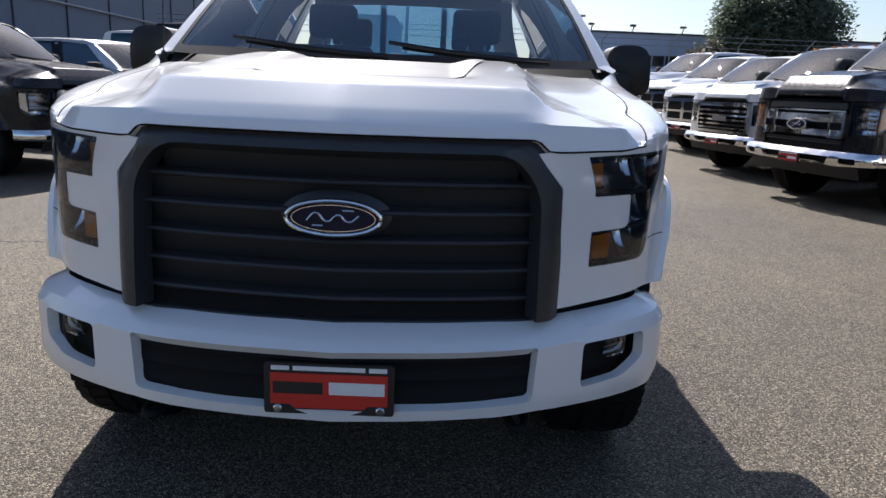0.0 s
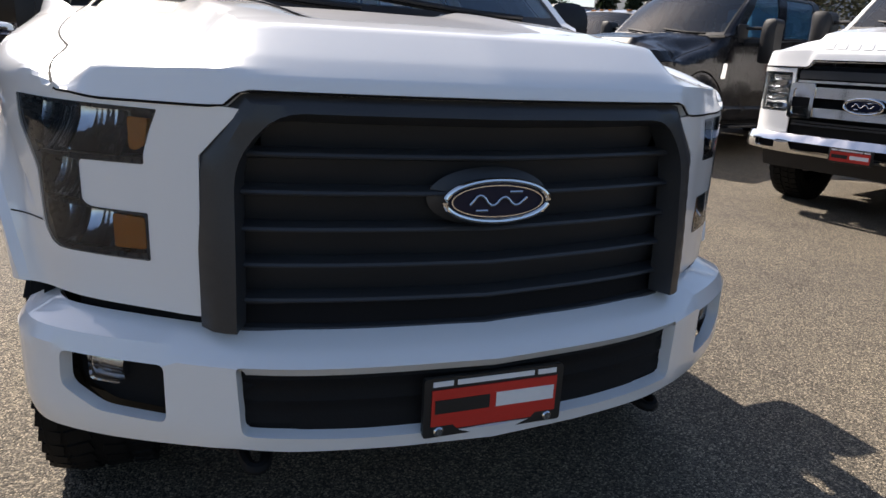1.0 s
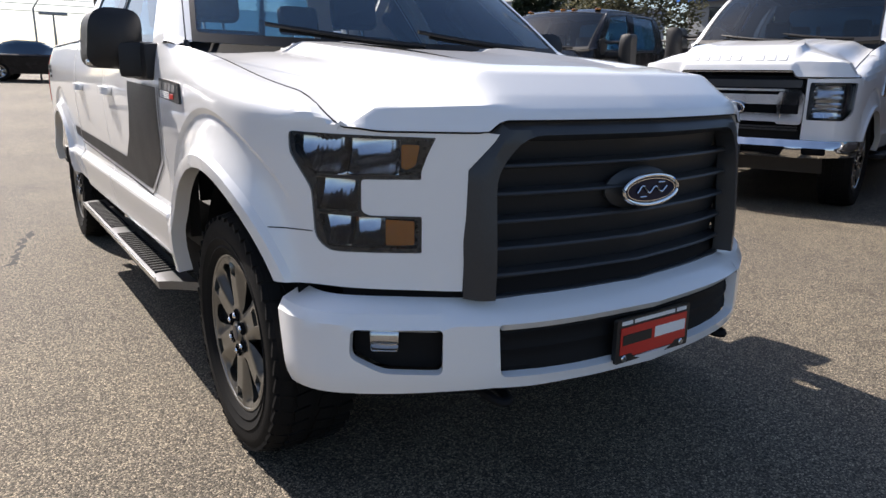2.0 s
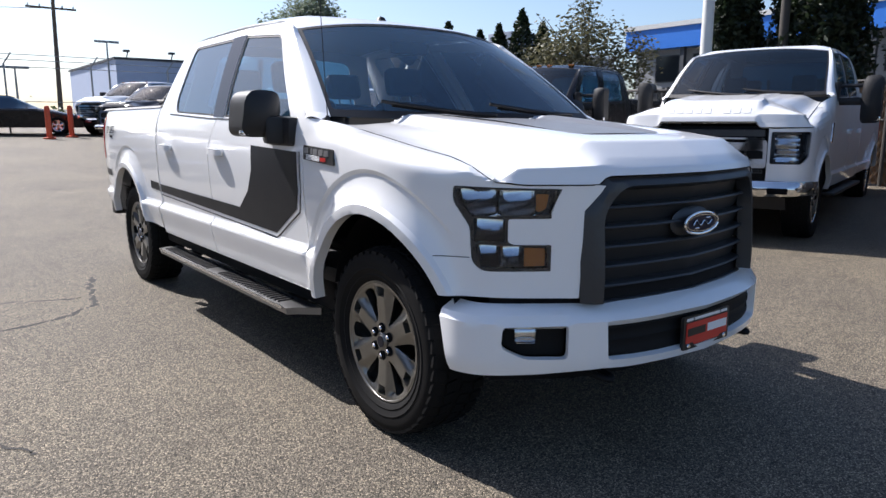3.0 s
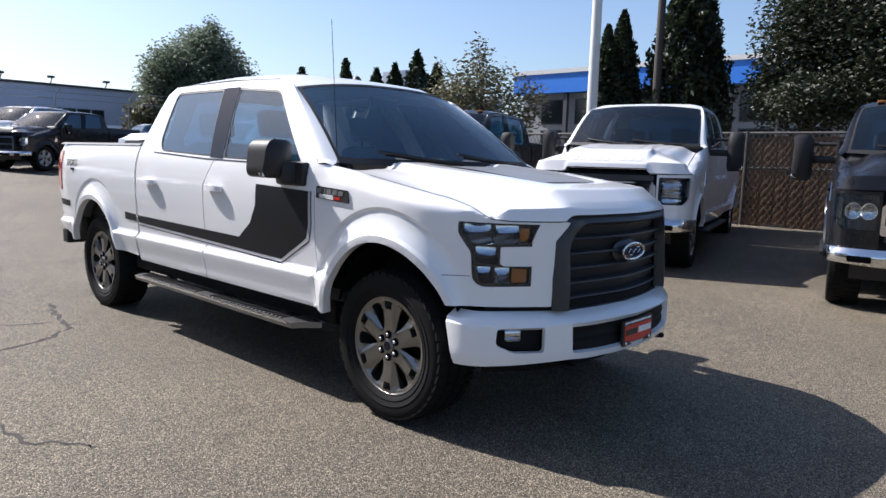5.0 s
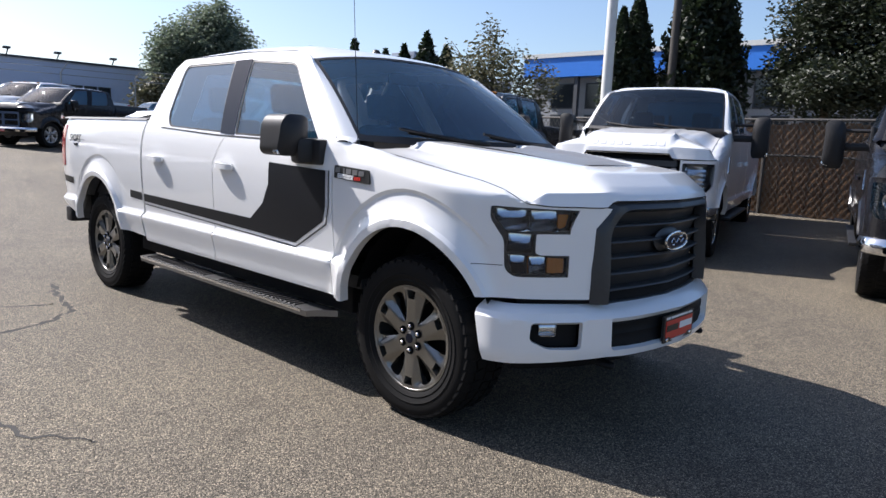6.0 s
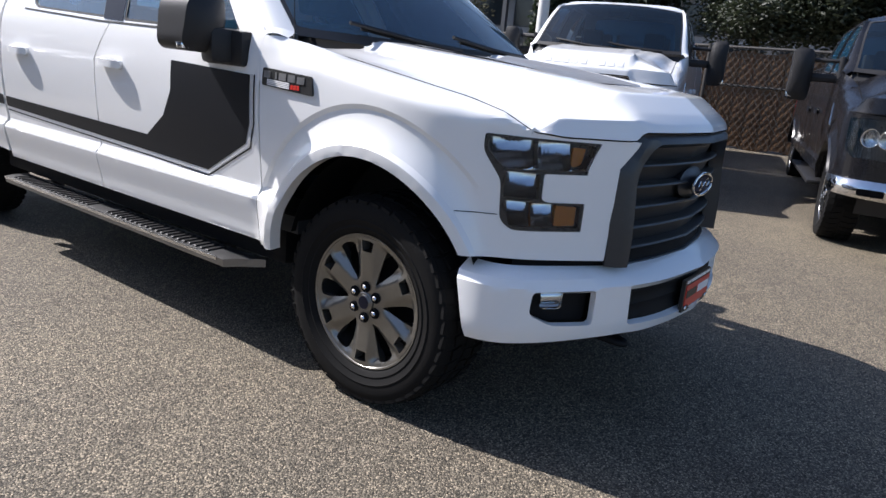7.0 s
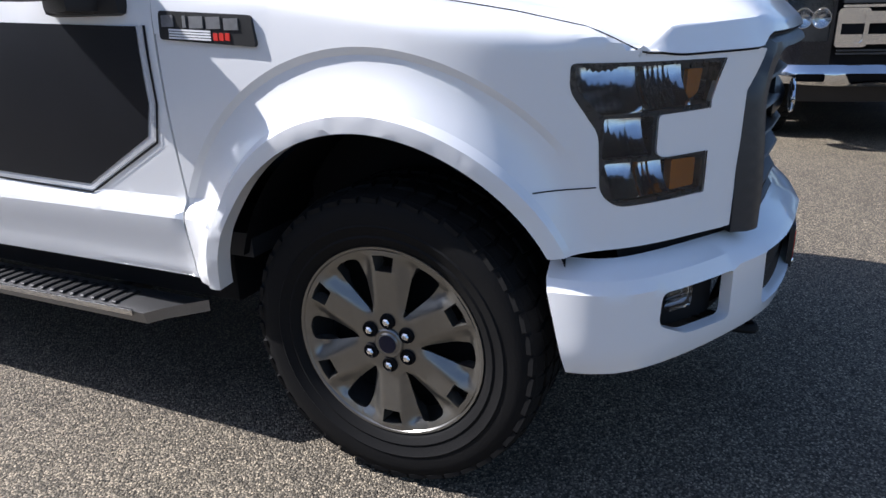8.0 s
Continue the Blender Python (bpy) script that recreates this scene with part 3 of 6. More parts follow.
def shell(root, b, paint, lamp, zf=1.112, rise=0.165, dome=0.028, step=0.035, alloy=None, spokes=6, handles=None, tint=TINT, clear=None, shield=SHIELD, gr=((0.566, 0.683), (0.558, 0.998), (0.482, 1.085))):
    """Wings, bonnet, doors, cab, load bed, wheels and cabin of one pickup."""
    sG = [b.s_of(g[0]) for g in gr]
    front_top = [(lerp(sG[2], 0.50, i / 24), 0) for i in range(25)]
    front_top = [(s, b.top(s) + 0.15 * smooth(-0.62, -0.35, s)) for s, _ in front_top]
    wing = [(0.553, 0.50)] + ellipse(0, 0.50, 0.685, 60) + [(q, g[1]) for q, g in zip(sG, gr)] + front_top[1:] + [(0.553, b.top(0.5) + 0.12)]
    bm = sheet(wing, b.side, [lamp], step, 0.014, (-1, -0.6, 0), edge=min(step, 0.012), lines=arch_lines(0) + SILL_LINES)
    part("front_wing", mirrored(bm), paint, root, "", 16)
    part("front_wing", bm, paint, root, "", 16)
    hood = bonnet_fn(b, zf, rise, dome)
    part("bonnet", surf(lambda u, v: hood(2 * u - 1, v), 72, 90, (0, 0, 1), 0.02), paint, root, "", 20)
    gap = [hood(-1, lerp(0.0, 0.985, i / 40)) + Vector((-0.003, 0, -0.0015)) for i in range(41)]
    pair("bonnet_seam", tube(gap, 0.0020, 6), GRILLE_DARK, root)
    part("bonnet_lip_seam", tube([hood(lerp(-1, 1, i / 60), 0.0) + Vector((0, 0.003, -0.003)) for i in range(61)], 0.0026, 6), GRILLE_DARK, root)
    front_door = [(0.560, 0.515), (1.793, 0.515), (1.793, 1.15), (1.660, 1.345), (1.865, 1.865), (1.22, 1.840), (1.09, 1.795), (0.60, 1.375), (0.560, 1.33)]
    glass_f = rounded([(0.70, 1.318), (1.570, 1.334), (1.735, 1.812), (1.215, 1.770)], [0.04, 0.01, 0.01, 0.05])
    rear_door = [(1.803, 0.515), (2.838, 0.515), (2.838, 1.38), (2.825, 1.46), (2.775, 1.80), (2.71, 1.862), (1.875, 1.865), (1.670, 1.345), (1.803, 1.15)]
    glass_r = rounded([(1.745, 1.342), (2.47, 1.368), (2.545, 1.435), (2.625, 1.815), (1.945, 1.815)], [0.01, 0.05, 0.05, 0.05, 0.01])
    for name, line, hole, hy in (("front_door", front_door, glass_f, 1.63), ("rear_door", rear_door, glass_r, 2.58)):
        bm = sheet(line, b.side, [hole], step, 0.014, (-1, 0, 0), lines=SILL_LINES)
        pane = sheet(hole, lambda y, z: b.side(y, z, -0.008), (), 0.09, 0, (-1, 0, 0))
        trim = sheet(rounded([(p[0], p[1]) for p in hole], 0), lambda y, z: b.side(y, z, -0.004), [[(lerp(p[0], sum(q[0] for q in hole) / len(hole), 0.035), lerp(p[1], sum(q[1] for q in hole) / len(hole), 0.055)) for p in hole]], 0.06, 0.004, (-1, 0, 0))
        grip = rounded([(hy - 0.105, 1.118), (hy + 0.105, 1.124), (hy + 0.105, 1.158), (hy - 0.105, 1.152)], 0.014)
        hb = sheet(grip, lambda y, z: b.side(y, z, 0.010 + 0.034 * (1 - ((y - hy) / 0.115) ** 4)), (), 0.025, 0.036, (-1, 0, 0))
        cup = sheet(rounded([(hy - 0.12, 1.085), (hy + 0.06, 1.09), (hy + 0.06, 1.115), (hy - 0.12, 1.112)], 0.012), lambda y, z: b.side(y, z, 0.0015), (), 0.03, 0, (-1, 0, 0))
        for flip in (True, False):
            f = mirrored if flip else (lambda q: q)
            door = part(name, f(bm), paint, root, "", 16)
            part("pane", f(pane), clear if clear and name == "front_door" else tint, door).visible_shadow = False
            part("window_trim", f(trim), PLASTIC, door)
            part("handle", f(hb), handles or paint, door)
            part("handle_recess", f(cup), handles or paint, door)
    post = sheet([(1.572, 1.332), (1.742, 1.338), (1.943, 1.818), (1.737, 1.818)], lambda y, z: b.side(y, z, 0.003), (), 0.08, 0.008, (-1, 0, 0))
    pair("pillar_trim", post, GLOSS_BLACK, root)
    chrome_belt = sheet([(0.69, 1.305), (1.80, 1.323), (2.585, 1.356), (2.585, 1.365), (1.80, 1.331), (0.69, 1.313)], lambda y, z: b.side(y, z, 0.003), (), 0.08, 0.003, (-1, 0, 0))
    pair("belt_moulding", chrome_belt, PLASTIC, root)

    # windscreen, pillars, roof
    def screen(u, v, lift=0.0):
        a = 2 * u - 1
        bx, tx = 0.880, 0.715
        x = a * lerp(bx, tx, v)
        y = lerp(0.36 + 0.11 * a * a, 0.98 + 0.125 * abs(a) ** 2.4, v)
        z = lerp(1.315 + 0.015 * a * a, 1.842 - 0.052 * abs(a) ** 2.6, v) + 0.035 * math.sin(math.pi * v) * (1 - 0.3 * a * a)
        return Vector((x, y - lift, z + lift))

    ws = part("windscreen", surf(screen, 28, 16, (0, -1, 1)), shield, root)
    ws.visible_shadow = False
    border = [(0.0, 0.0), (1.0, 0.0), (1.0, 1.0), (0.0, 1.0)]
    part("windscreen_surround", sheet(border, lambda u, v: screen(u, v, 0.002), [rounded([(0.010, 0.06), (0.990, 0.06), (0.988, 0.968), (0.012, 0.968)], 0.02)], 0.05, 0, (0, -1, 1)), PLASTIC, root)

    def pillar(u, v):
        p = screen(0.0, v)
        y, z = lerp(0.545, 1.10, v), lerp(1.325, 1.80, v)
        q = b.side(0.57 if y < 0.57 else y, z)
        q = Vector((q.x, y, z))
        r = p.lerp(q, u)
        return r + Vector((-0.016, -0.004, 0.004)) * math.sin(math.pi * u)

    pair("windscreen_pillar", surf(pillar, 8, 16, (-1, -1, 0.4)), paint, root)

    def wing_rear(u, v):
        s = lerp(0.22, 0.556, u)
        p = b.side(min(s, 0.55), lerp(1.15, b.top(min(s, 0.5)) + 0.15, v))
        z = lerp(1.15, 1.322, v)
        q = Vector((-interp(z, PROFILE), s, z))
        return p.lerp(q, smooth(0.0, 1.0, u)) + Vector((-0.002, 0, 0.0015)) * math.sin(math.pi * min(1, 4 * u) / 2)

    pair("wing_rear", surf(wing_rear, 16, 12, (-1, 0, 0.4)), paint, root)
    base = [wing_rear(0.70, 1.0), wing_rear(1.0, 1.0), screen(0.0, 0.02), pillar(1.0, 0.03)]

    def shoulder(u, v):
        p = base[0].lerp(base[1], u).lerp(base[2].lerp(base[3], u), v)
        return p + Vector((-0.012, 0, 0.012)) * math.sin(math.pi * u)

    pair("wing_shoulder", surf(shoulder, 6, 4, (-0.3, -0.3, 1)), paint, root)

    def roof(u, v):
        a = 2 * u - 1
        yf = 0.98 + 0.125 * abs(a) ** 2.4
        y = lerp(yf, 2.75 - 0.03 * a * a, v)
        zf_ = 1.842 - 0.052 * abs(a) ** 2.6
        zr = interp(y, [(0.98, 1.842), (1.1, 1.880), (1.3, 1.908), (1.6, 1.926), (2.0, 1.932), (2.50, 1.920), (2.75, 1.890)]) - 0.022 * abs(a) ** 2 - 0.032 * (max(0, abs(a) - 0.78) / 0.22) ** 2
        z = lerp(zf_, zr, smooth(0.0, 0.14, v))
        xw = lerp(0.715, 0.684, smooth(0.0, 0.20, v))
        return Vector((a * xw, y, z))

    part("roof", surf(roof, 30, 30, (0, 0, 1), 0.015), paint, root)

    def roof_rail(u, v):
        y = lerp(1.10, 2.73, v)
        p = roof(0.0, min(1.0, max(0.0, (y - 1.105) / 1.615)))
        q = b.side(max(y, 0.60), interp(y, [(1.09, 1.797), (1.22, 1.842), (1.865, 1.866), (2.71, 1.862), (2.75, 1.83)]), 0.001)
        return p.lerp(Vector((q.x, y, q.z)), u) + Vector((-0.006, 0, 0.006)) * math.sin(math.pi * u)

    pair("roof_rail", surf(roof_rail, 5, 30, (-1, 0, 1)), paint, root)

    def rear(u, v):
        a = 2 * u - 1
        x = a * lerp(0.90, 0.70, smooth(0.3, 1, v))
        return Vector((x, lerp(2.845, 2.735, smooth(0.45, 1, v)) - 0.03 * a * a, lerp(0.55, 1.885 - 0.05 * abs(a) ** 3, v)))

    back = sheet([(0, 0), (1, 0), (1, 1), (0, 1)], rear, [rounded([(0.10, 0.66), (0.90, 0.66), (0.88, 0.93), (0.12, 0.93)], 0.04)], 0.06, 0.012, (0, 1, 0))
    part("cab_back", back, paint, root)
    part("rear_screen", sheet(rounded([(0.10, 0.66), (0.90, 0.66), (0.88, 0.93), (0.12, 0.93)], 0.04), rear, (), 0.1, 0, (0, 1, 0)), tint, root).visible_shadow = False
    for q in (-0.22, 0.22):
        part("rear_screen_bar", box(q - 0.02, q + 0.02, 2.77, 2.80, 1.42, 1.80), PLASTIC, root)

    # scuttle, wipers
    def scuttle(u, v):
        a = 2 * u - 1
        return Vector((a * 0.88, lerp(lerp(0.33, 0.44, a * a), 0.40 + 0.11 * a * a, v), lerp(1.285, 1.320 + 0.012 * a * a, v)))

    part("scuttle_panel", surf(scuttle, 40, 3, (0, 0, 1)), PLASTIC, root)
    for x0, x1 in ((-0.62, 0.02), (0.02, 0.66)):
        pts = [screen(0.5 + lerp(x0, x1, t) / 1.74, lerp(0.015, 0.10, (1 - t) ** 1.5), 0.022) for t in [i / 12 for i in range(13)]]
        wip = part("wiper", tube(pts, [0.009] * 13, 6), PLASTIC, root)
        part("wiper_blade", tube([p + Vector((0, 0.004, -0.012)) for p in pts[1:]], 0.007, 4), RUBBER, wip)
    clip = None
    for i in range(34):
        x = lerp(-0.66, 0.66, i / 33)
        p = hood(x / 0.86, 1.0) + Vector((0, 0.006, -0.022))
        if clip is None:
            clip = o = part("seal_clip", box(-0.014, 0.014, -0.012, 0.012, 0, 0.020, 0.003, 1), paint, root)
        else:
            o = share("seal_clip", clip, root)
        o.matrix_local = pose(p.x, p.y, p.z, 20)

    # load bed
    bed = [(2.868, 0.545)] + [(p[0], p[1]) for p in reversed(ellipse(REAR_AXLE, 0.545, 0.56, 60))] + [(4.30, 0.60), (4.60, 0.69), (4.60, 1.385), (4.55, 1.410), (2.868, 1.410)]
    lampR = [(4.475, 0.99), (4.606, 0.99), (4.606, 1.352), (4.465, 1.352)]
    bm = sheet(bed, b.side, (), step * 1.2, 0.014, (-1, 0, 0), lines=arch_lines(REAR_AXLE) + SILL_LINES)
    part("bed_side", mirrored(bm), paint, root, "", 16)
    part("bed_side", bm, paint, root, "", 16)
    # turned-in lips of the wheel openings
    for arch in (ellipse(0, 0.50, 0.685, 60), ellipse(REAR_AXLE, 0.545, 0.56, 60)):
        n = len(arch) - 1
        lip = surf(lambda u, v: b.side(*arch[round(v * n)]) + Vector((0.050 * u, 0, 0.004 * u)), 3, n)
        pair("arch_lip", lip, paint, root)
    tl = sheet(rounded(lampR, 0.02), lambda y, z: b.side(y, z, 0.007), (), 0.05, 0.01, (-1, 0, 0))
    part("tail_lamp", mirrored(tl), REDLENS, root)
    part("tail_lamp", tl, REDLENS, root)
    rail = surf(lambda u, v: Vector((-lerp(0.935, 0.845, u), lerp(2.868, 4.58, v), 1.410 + 0.018 * math.sin(math.pi * u))), 4, 10, (0, 0, 1))
    pair("bed_rail", rail, PLASTIC, root)
    part("bed_liner", joined(box(-0.85, 0.85, 2.90, 4.55, 0.74, 0.78), box(-0.87, -0.83, 2.88, 4.56, 0.78, 1.41), box(0.83, 0.87, 2.88, 4.56, 0.78, 1.41), box(-0.87, 0.87, 2.87, 2.90, 0.74, 1.41)), PLASTIC, root)
    part("tailgate", box(-0.80, 0.80, 4.555, 4.605, 0.74, 1.405, 0.012), paint, root)
    part("rear_bumper", joined(box(-0.90, 0.90, 4.60, 4.74, 0.46, 0.60, 0.02), box(-0.06, 0.06, 4.70, 4.86, 0.40, 0.48, 0.01)), CHROME if alloy is BRIGHT_ALLOY else PLASTIC, root)

    # underneath
    for yy in (0.0, REAR_AXLE):
        liner = surf(lambda u, v: Vector((-lerp(0.885, 0.55, u), yy + 0.485 * math.cos(lerp(0.30, math.pi - 0.35, v)), 0.40 + 0.555 * math.sin(lerp(0.30, math.pi - 0.35, v)))), 3, 26)
        pair("wheel_well", liner, GRILLE_DARK, root)
        part("axle", tube([(-0.80, yy, 0.40), (0.80, yy, 0.40)], 0.05, 10), STEEL, root)
    part("underbody", joined(box(-0.86, 0.86, 0.52, 3.16, 0.40, 0.56, 0.02), box(-0.60, 0.60, -0.62, 4.5, 0.36, 0.66, 0.03), box(-0.86, 0.86, 4.2, 4.58, 0.52, 0.74), box(-0.62, 0.62, -0.55, 0.40, 0.55, 1.02)), GRILLE_DARK, root)
    for x, y, sd in ((-0.814, 0.0, -1), (0.814, 0.0, 1), (-0.814, REAR_AXLE, -1), (0.814, REAR_AXLE, 1)):
        wheel(root, x, y, sd, alloy or ALLOY, spokes, 0.016 if step < 0.04 else 0.03, alloy is None)

    # cabin
    part("cabin_floor", box(-0.86, 0.86, 0.45, 2.75, 0.55, 0.62), CABIN, root)
    pair("door_lining", box(-0.90, -0.86, 0.60, 2.78, 0.60, 1.30), CABIN, root)
    part("headliner", surf(lambda u, v: roof(lerp(0.05, 0.95, u), lerp(0.02, 0.98, v)) - Vector((0, 0, 0.035)), 10, 10, (0, 0, -1)), HEADLINER, root)
    dash = surf(lambda u, v: Vector((lerp(-0.80, 0.80, u), interp(v, [(0, 0.40), (0.55, 0.72), (0.7, 0.80), (1, 0.82)]), interp(v, [(0, 1.285), (0.55, 1.275), (0.7, 1.22), (1, 0.70)]) + 0.02 * math.sin(math.pi * u) * (1 - v))), 16, 12, (0, 0, 1))
    part("dashboard", dash, CABIN, root)
    for x in (-0.42, 0.42):
        seat(root, x, 1.28)
        seat(root, x, 2.12)
    ringv = [(math.cos(2 * math.pi * i / 24) * 0.185, math.sin(2 * math.pi * i / 24) * 0.185) for i in range(25)]
    m = pose(0.40, 0.86, 1.18, 62)
    st = part("steering_wheel", tube([m @ Vector((p[0], p[1], 0)) for p in ringv], 0.015, 8, False), CABIN, root)
    part("steering_hub", joined(moved(box(-0.17, 0.17, -0.02, 0.02, -0.015, 0.01, 0.01), m), moved(box(-0.07, 0.07, -0.06, 0.05, -0.03, 0.02, 0.02), m), tube([m @ Vector((0, 0, -0.01)), m @ Vector((0, 0, -0.2))], 0.03, 8)), CABIN, st)
    part("cabin_mirror", box(-0.13, 0.13, 1.08, 1.11, 1.70, 1.77, 0.015, 2), CABIN, root)
    return hood, screen


def side_mirror(root, shell_mat, tow=False, reach=(0.0, 0.0)):
    """Two door mirrors with arm, shell, face and a clear signal strip."""
    for sx in (-1, 1):
        f = mirrored if sx > 0 else (lambda q: q)
        mir = thing("door_mirror", Matrix(), "", "")
        mir.parent = root
        dx, h0, h1 = (0.20, 1.20, 1.52) if tow else (reach[sx > 0], 1.238, 1.458)
        xo, xi = -1.185 - dx, -0.985 - dx

        def skin(x, z, y0=0.775, bulge=0.055):
            u, w = min(1, max(0, (x - xo) / (xi - xo))), min(1, max(0, (z - h0) / (h1 - h0)))
            return Vector((x, y0 - bulge * (4 * u * (1 - u)) ** 0.6 * (4 * w * (1 - w)) ** 0.6, z))

        line = rounded([(xo, h0), (xi, h0 - 0.005), (xi + 0.005, h1 - 0.01), (xo + 0.022, h1)], [0.055, 0.045, 0.060, 0.085], 6)
        head = sheet(line, skin, (), 0.022, 0.0, (0, -1, 0))
        ret = bmesh.ops.extrude_face_region(head, geom=head.faces[:])
        for v in [g for g in ret["geom"] if isinstance(g, bmesh.types.BMVert)]:
            v.co.y = 0.93
        bmesh.ops.recalc_face_normals(head, faces=head.faces[:])
        part("mirror_shell", f(head), shell_mat, mir)
        part("mirror_face", f(sheet(rounded([(xo + 0.02, h0 + 0.02), (xi - 0.02, h0 + 0.02), (xi - 0.02, h1 - 0.025), (xo + 0.035, h1 - 0.02)], 0.03), lambda x, z: Vector((x, 0.934, z)), (), 0.08, 0, (0, 1, 0))), REFLECTOR, mir)
        if tow:
            arm = joined(tube([(-0.93, 0.80, 1.30), (xi, 0.84, 1.30)], 0.018, 8), tube([(-0.93, 0.80, 1.42), (xi, 0.84, 1.42)], 0.018, 8), box(-0.965, -0.92, 0.66, 0.86, 1.27, 1.46, 0.02))
        else:
            arm = joined(moved(box(-0.08, 0.06 + dx, -0.07, 0.06, -0.070, 0.062, 0.024), pose(-0.990 - dx / 2, 0.765, 1.272, 0, 0, -16)), box(-1.010, -0.925, 0.635, 0.90, 1.195, 1.330, 0.022))
        part("mirror_arm", f(arm), PLASTIC, mir)
        part("signal_strip", f(box(xo + 0.002, xo + 0.075, 0.764, 0.80, h0 + 0.008, h0 + 0.030, 0.006)), REFLECTOR, mir)
# ---- the white pickup in the middle ----
HERO = Body([(0.985, 0), (0.982, -0.14), (0.958, -0.29), (0.905, -0.42), (0.822, -0.55), (0.735, -0.628), (0.65, -0.69), (0.57, -0.752), (0.47, -0.795), (0.28, -0.84), (0, -0.868)],
            [(-1.01, 1.090), (-0.60, 1.097), (-0.56, 1.120), (-0.50, 1.150), (-0.42, 1.168), (-0.35, 1.182), (-0.1, 1.218), (0.2, 1.263), (0.5, 1.300)])
hero = thing("pickup_truck", Matrix(), "white crew-cab pickup truck with charcoal side stripe parked on asphalt", "pickup truck")
LAMP = rounded([(-0.448, 1.084), (-0.838, 1.076), (-0.818, 1.035), (-0.802, 0.992), (-0.802, 0.972), (-0.650, 0.970), (-0.650, 0.888), (-0.670, 0.878), (-0.804, 0.878), (-0.804, 0.783), (-0.560, 0.780), (-0.520, 0.812), (-0.512, 0.940), (-0.447, 1.030)],
               [0.012, 0.004, 0.01, 0.004, 0.004, 0.012, 0.015, 0.012, 0.004, 0.004, 0.03, 0.03, 0.02, 0.02])
hood, screen = shell(hero, HERO, WHITE, LAMP, step=0.022, clear=DOOR_GLASS)
side_mirror(hero, PLASTIC, reach=(0.0, 0.0))


def on(lift):
    return lambda s, z: HERO.side(s, z, lift)


# headlamps
for flip in (True, False):
    f = mirrored if flip else (lambda q: q)
    hl = thing("headlamp", Matrix(), "", "")
    hl.parent = hero
    part("housing", f(sheet(LAMP, on(-0.055), (), 0.04, 0.0, (-1, -1, 0))), LAMP_DARK, hl)
    part("bezel", f(sheet(LAMP, on(-0.004), [rounded([(-0.458, 1.075), (-0.824, 1.068), (-0.806, 0.984), (-0.520, 0.976), (-0.464, 1.030)], 0.010), rounded([(-0.524, 0.970), (-0.641, 0.968), (-0.641, 0.884), (-0.524, 0.884)], 0.008), rounded([(-0.528, 0.876), (-0.794, 0.870), (-0.794, 0.793), (-0.554, 0.791)], 0.010)], 0.03, 0.045, (-1, -1, 0))), LAMP_DARK, hl)
    def bowl(s0, s1, z0, z1, deep, ripple):
        """A concave reflector with upright flutes."""
        cs, cz = (s0 + s1) / 2, (z0 + z1) / 2
        return f(sheet([(s0, z0), (s1, z0), (s1, z1), (s0, z1)], lambda s, z: HERO.side(s, z, min(-0.008, -0.044 + 0.4 * deep * ((z - cz) / (z1 - z0) * 2) ** 2 - 0.80 * deep * (z - cz) / (z1 - z0) * 2 + 0.4 * deep * ((s - cs) / (s1 - s0) * 2) ** 4 + ripple * (math.sin(s * 430) + 0.4 * math.sin(s * 171 + 1.3) + 0.3 * math.sin(z * 190 + s * 40)))), (), 0.006, 0, (-1, -1, 0)))

    part("main_reflector", bowl(-0.462, -0.612, 0.978, 1.074, 0.030, 0.0004), REFLECTOR, hl)
    part("flank_reflector", bowl(-0.615, -0.746, 0.982, 1.070, 0.026, 0.0007), REFLECTOR, hl)
    part("side_reflector", bowl(-0.528, -0.638, 0.886, 0.968, 0.022, 0.0006), REFLECTOR, hl)
    part("low_reflector", bowl(-0.530, -0.620, 0.794, 0.874, 0.026, 0.0004), REFLECTOR, hl)
    part("turn_reflector", bowl(-0.622, -0.706, 0.794, 0.871, 0.022, 0.0007), REFLECTOR, hl)
    part("upper_marker", f(sheet(rounded([(-0.750, 1.056), (-0.796, 1.055), (-0.786, 1.004), (-0.764, 0.992), (-0.750, 0.996)], 0.006), on(-0.026), (), 0.03, 0.01, (-1, -1, 0))), AMBER, hl)
    part("lower_marker", f(sheet(rounded([(-0.710, 0.866), (-0.784, 0.863), (-0.784, 0.800), (-0.710, 0.798)], 0.006), on(-0.014), (), 0.03, 0.02, (-1, -1, 0))), AMBER, hl)
    lens = part("lens", f(sheet(LAMP, on(0.002), (), 0.035, 0.004, (-1, -1, 0))), LENS, hl)
    lens.visible_shadow = False
    # seam between wing and front cover, and the gap over the bumper
    part("panel_seam", f(sheet([(-0.375, 0.824), (-0.512, 0.826), (-0.512, 0.829), (-0.375, 0.827)], on(0.0012), (), 0.03, 0, (-1, -1, 0))), GRILLE_DARK, hero)

# grille


def gy(x, push=0.0):
    return HERO.y_of(x) - push


frame_line = [(-0.566, 0.664), (-0.566, 0.995), (-0.482, 1.117), (0.482, 1.117), (0.566, 0.995), (0.566, 0.664)]
frame_inner = rounded([(0.506, 0.560), (0.500, 0.992), (0.425, 1.083), (-0.425, 1.083), (-0.500, 0.992), (-0.506, 0.560)], [0.0, 0.05, 0.05, 0.05, 0.05, 0.0])
frame_inner = [(0.505, 0.664)] + [p for p in frame_inner if p[1] > 0.665] + [(-0.505, 0.664)]
grille = thing("grille", Matrix(), "", "")
grille.parent = hero


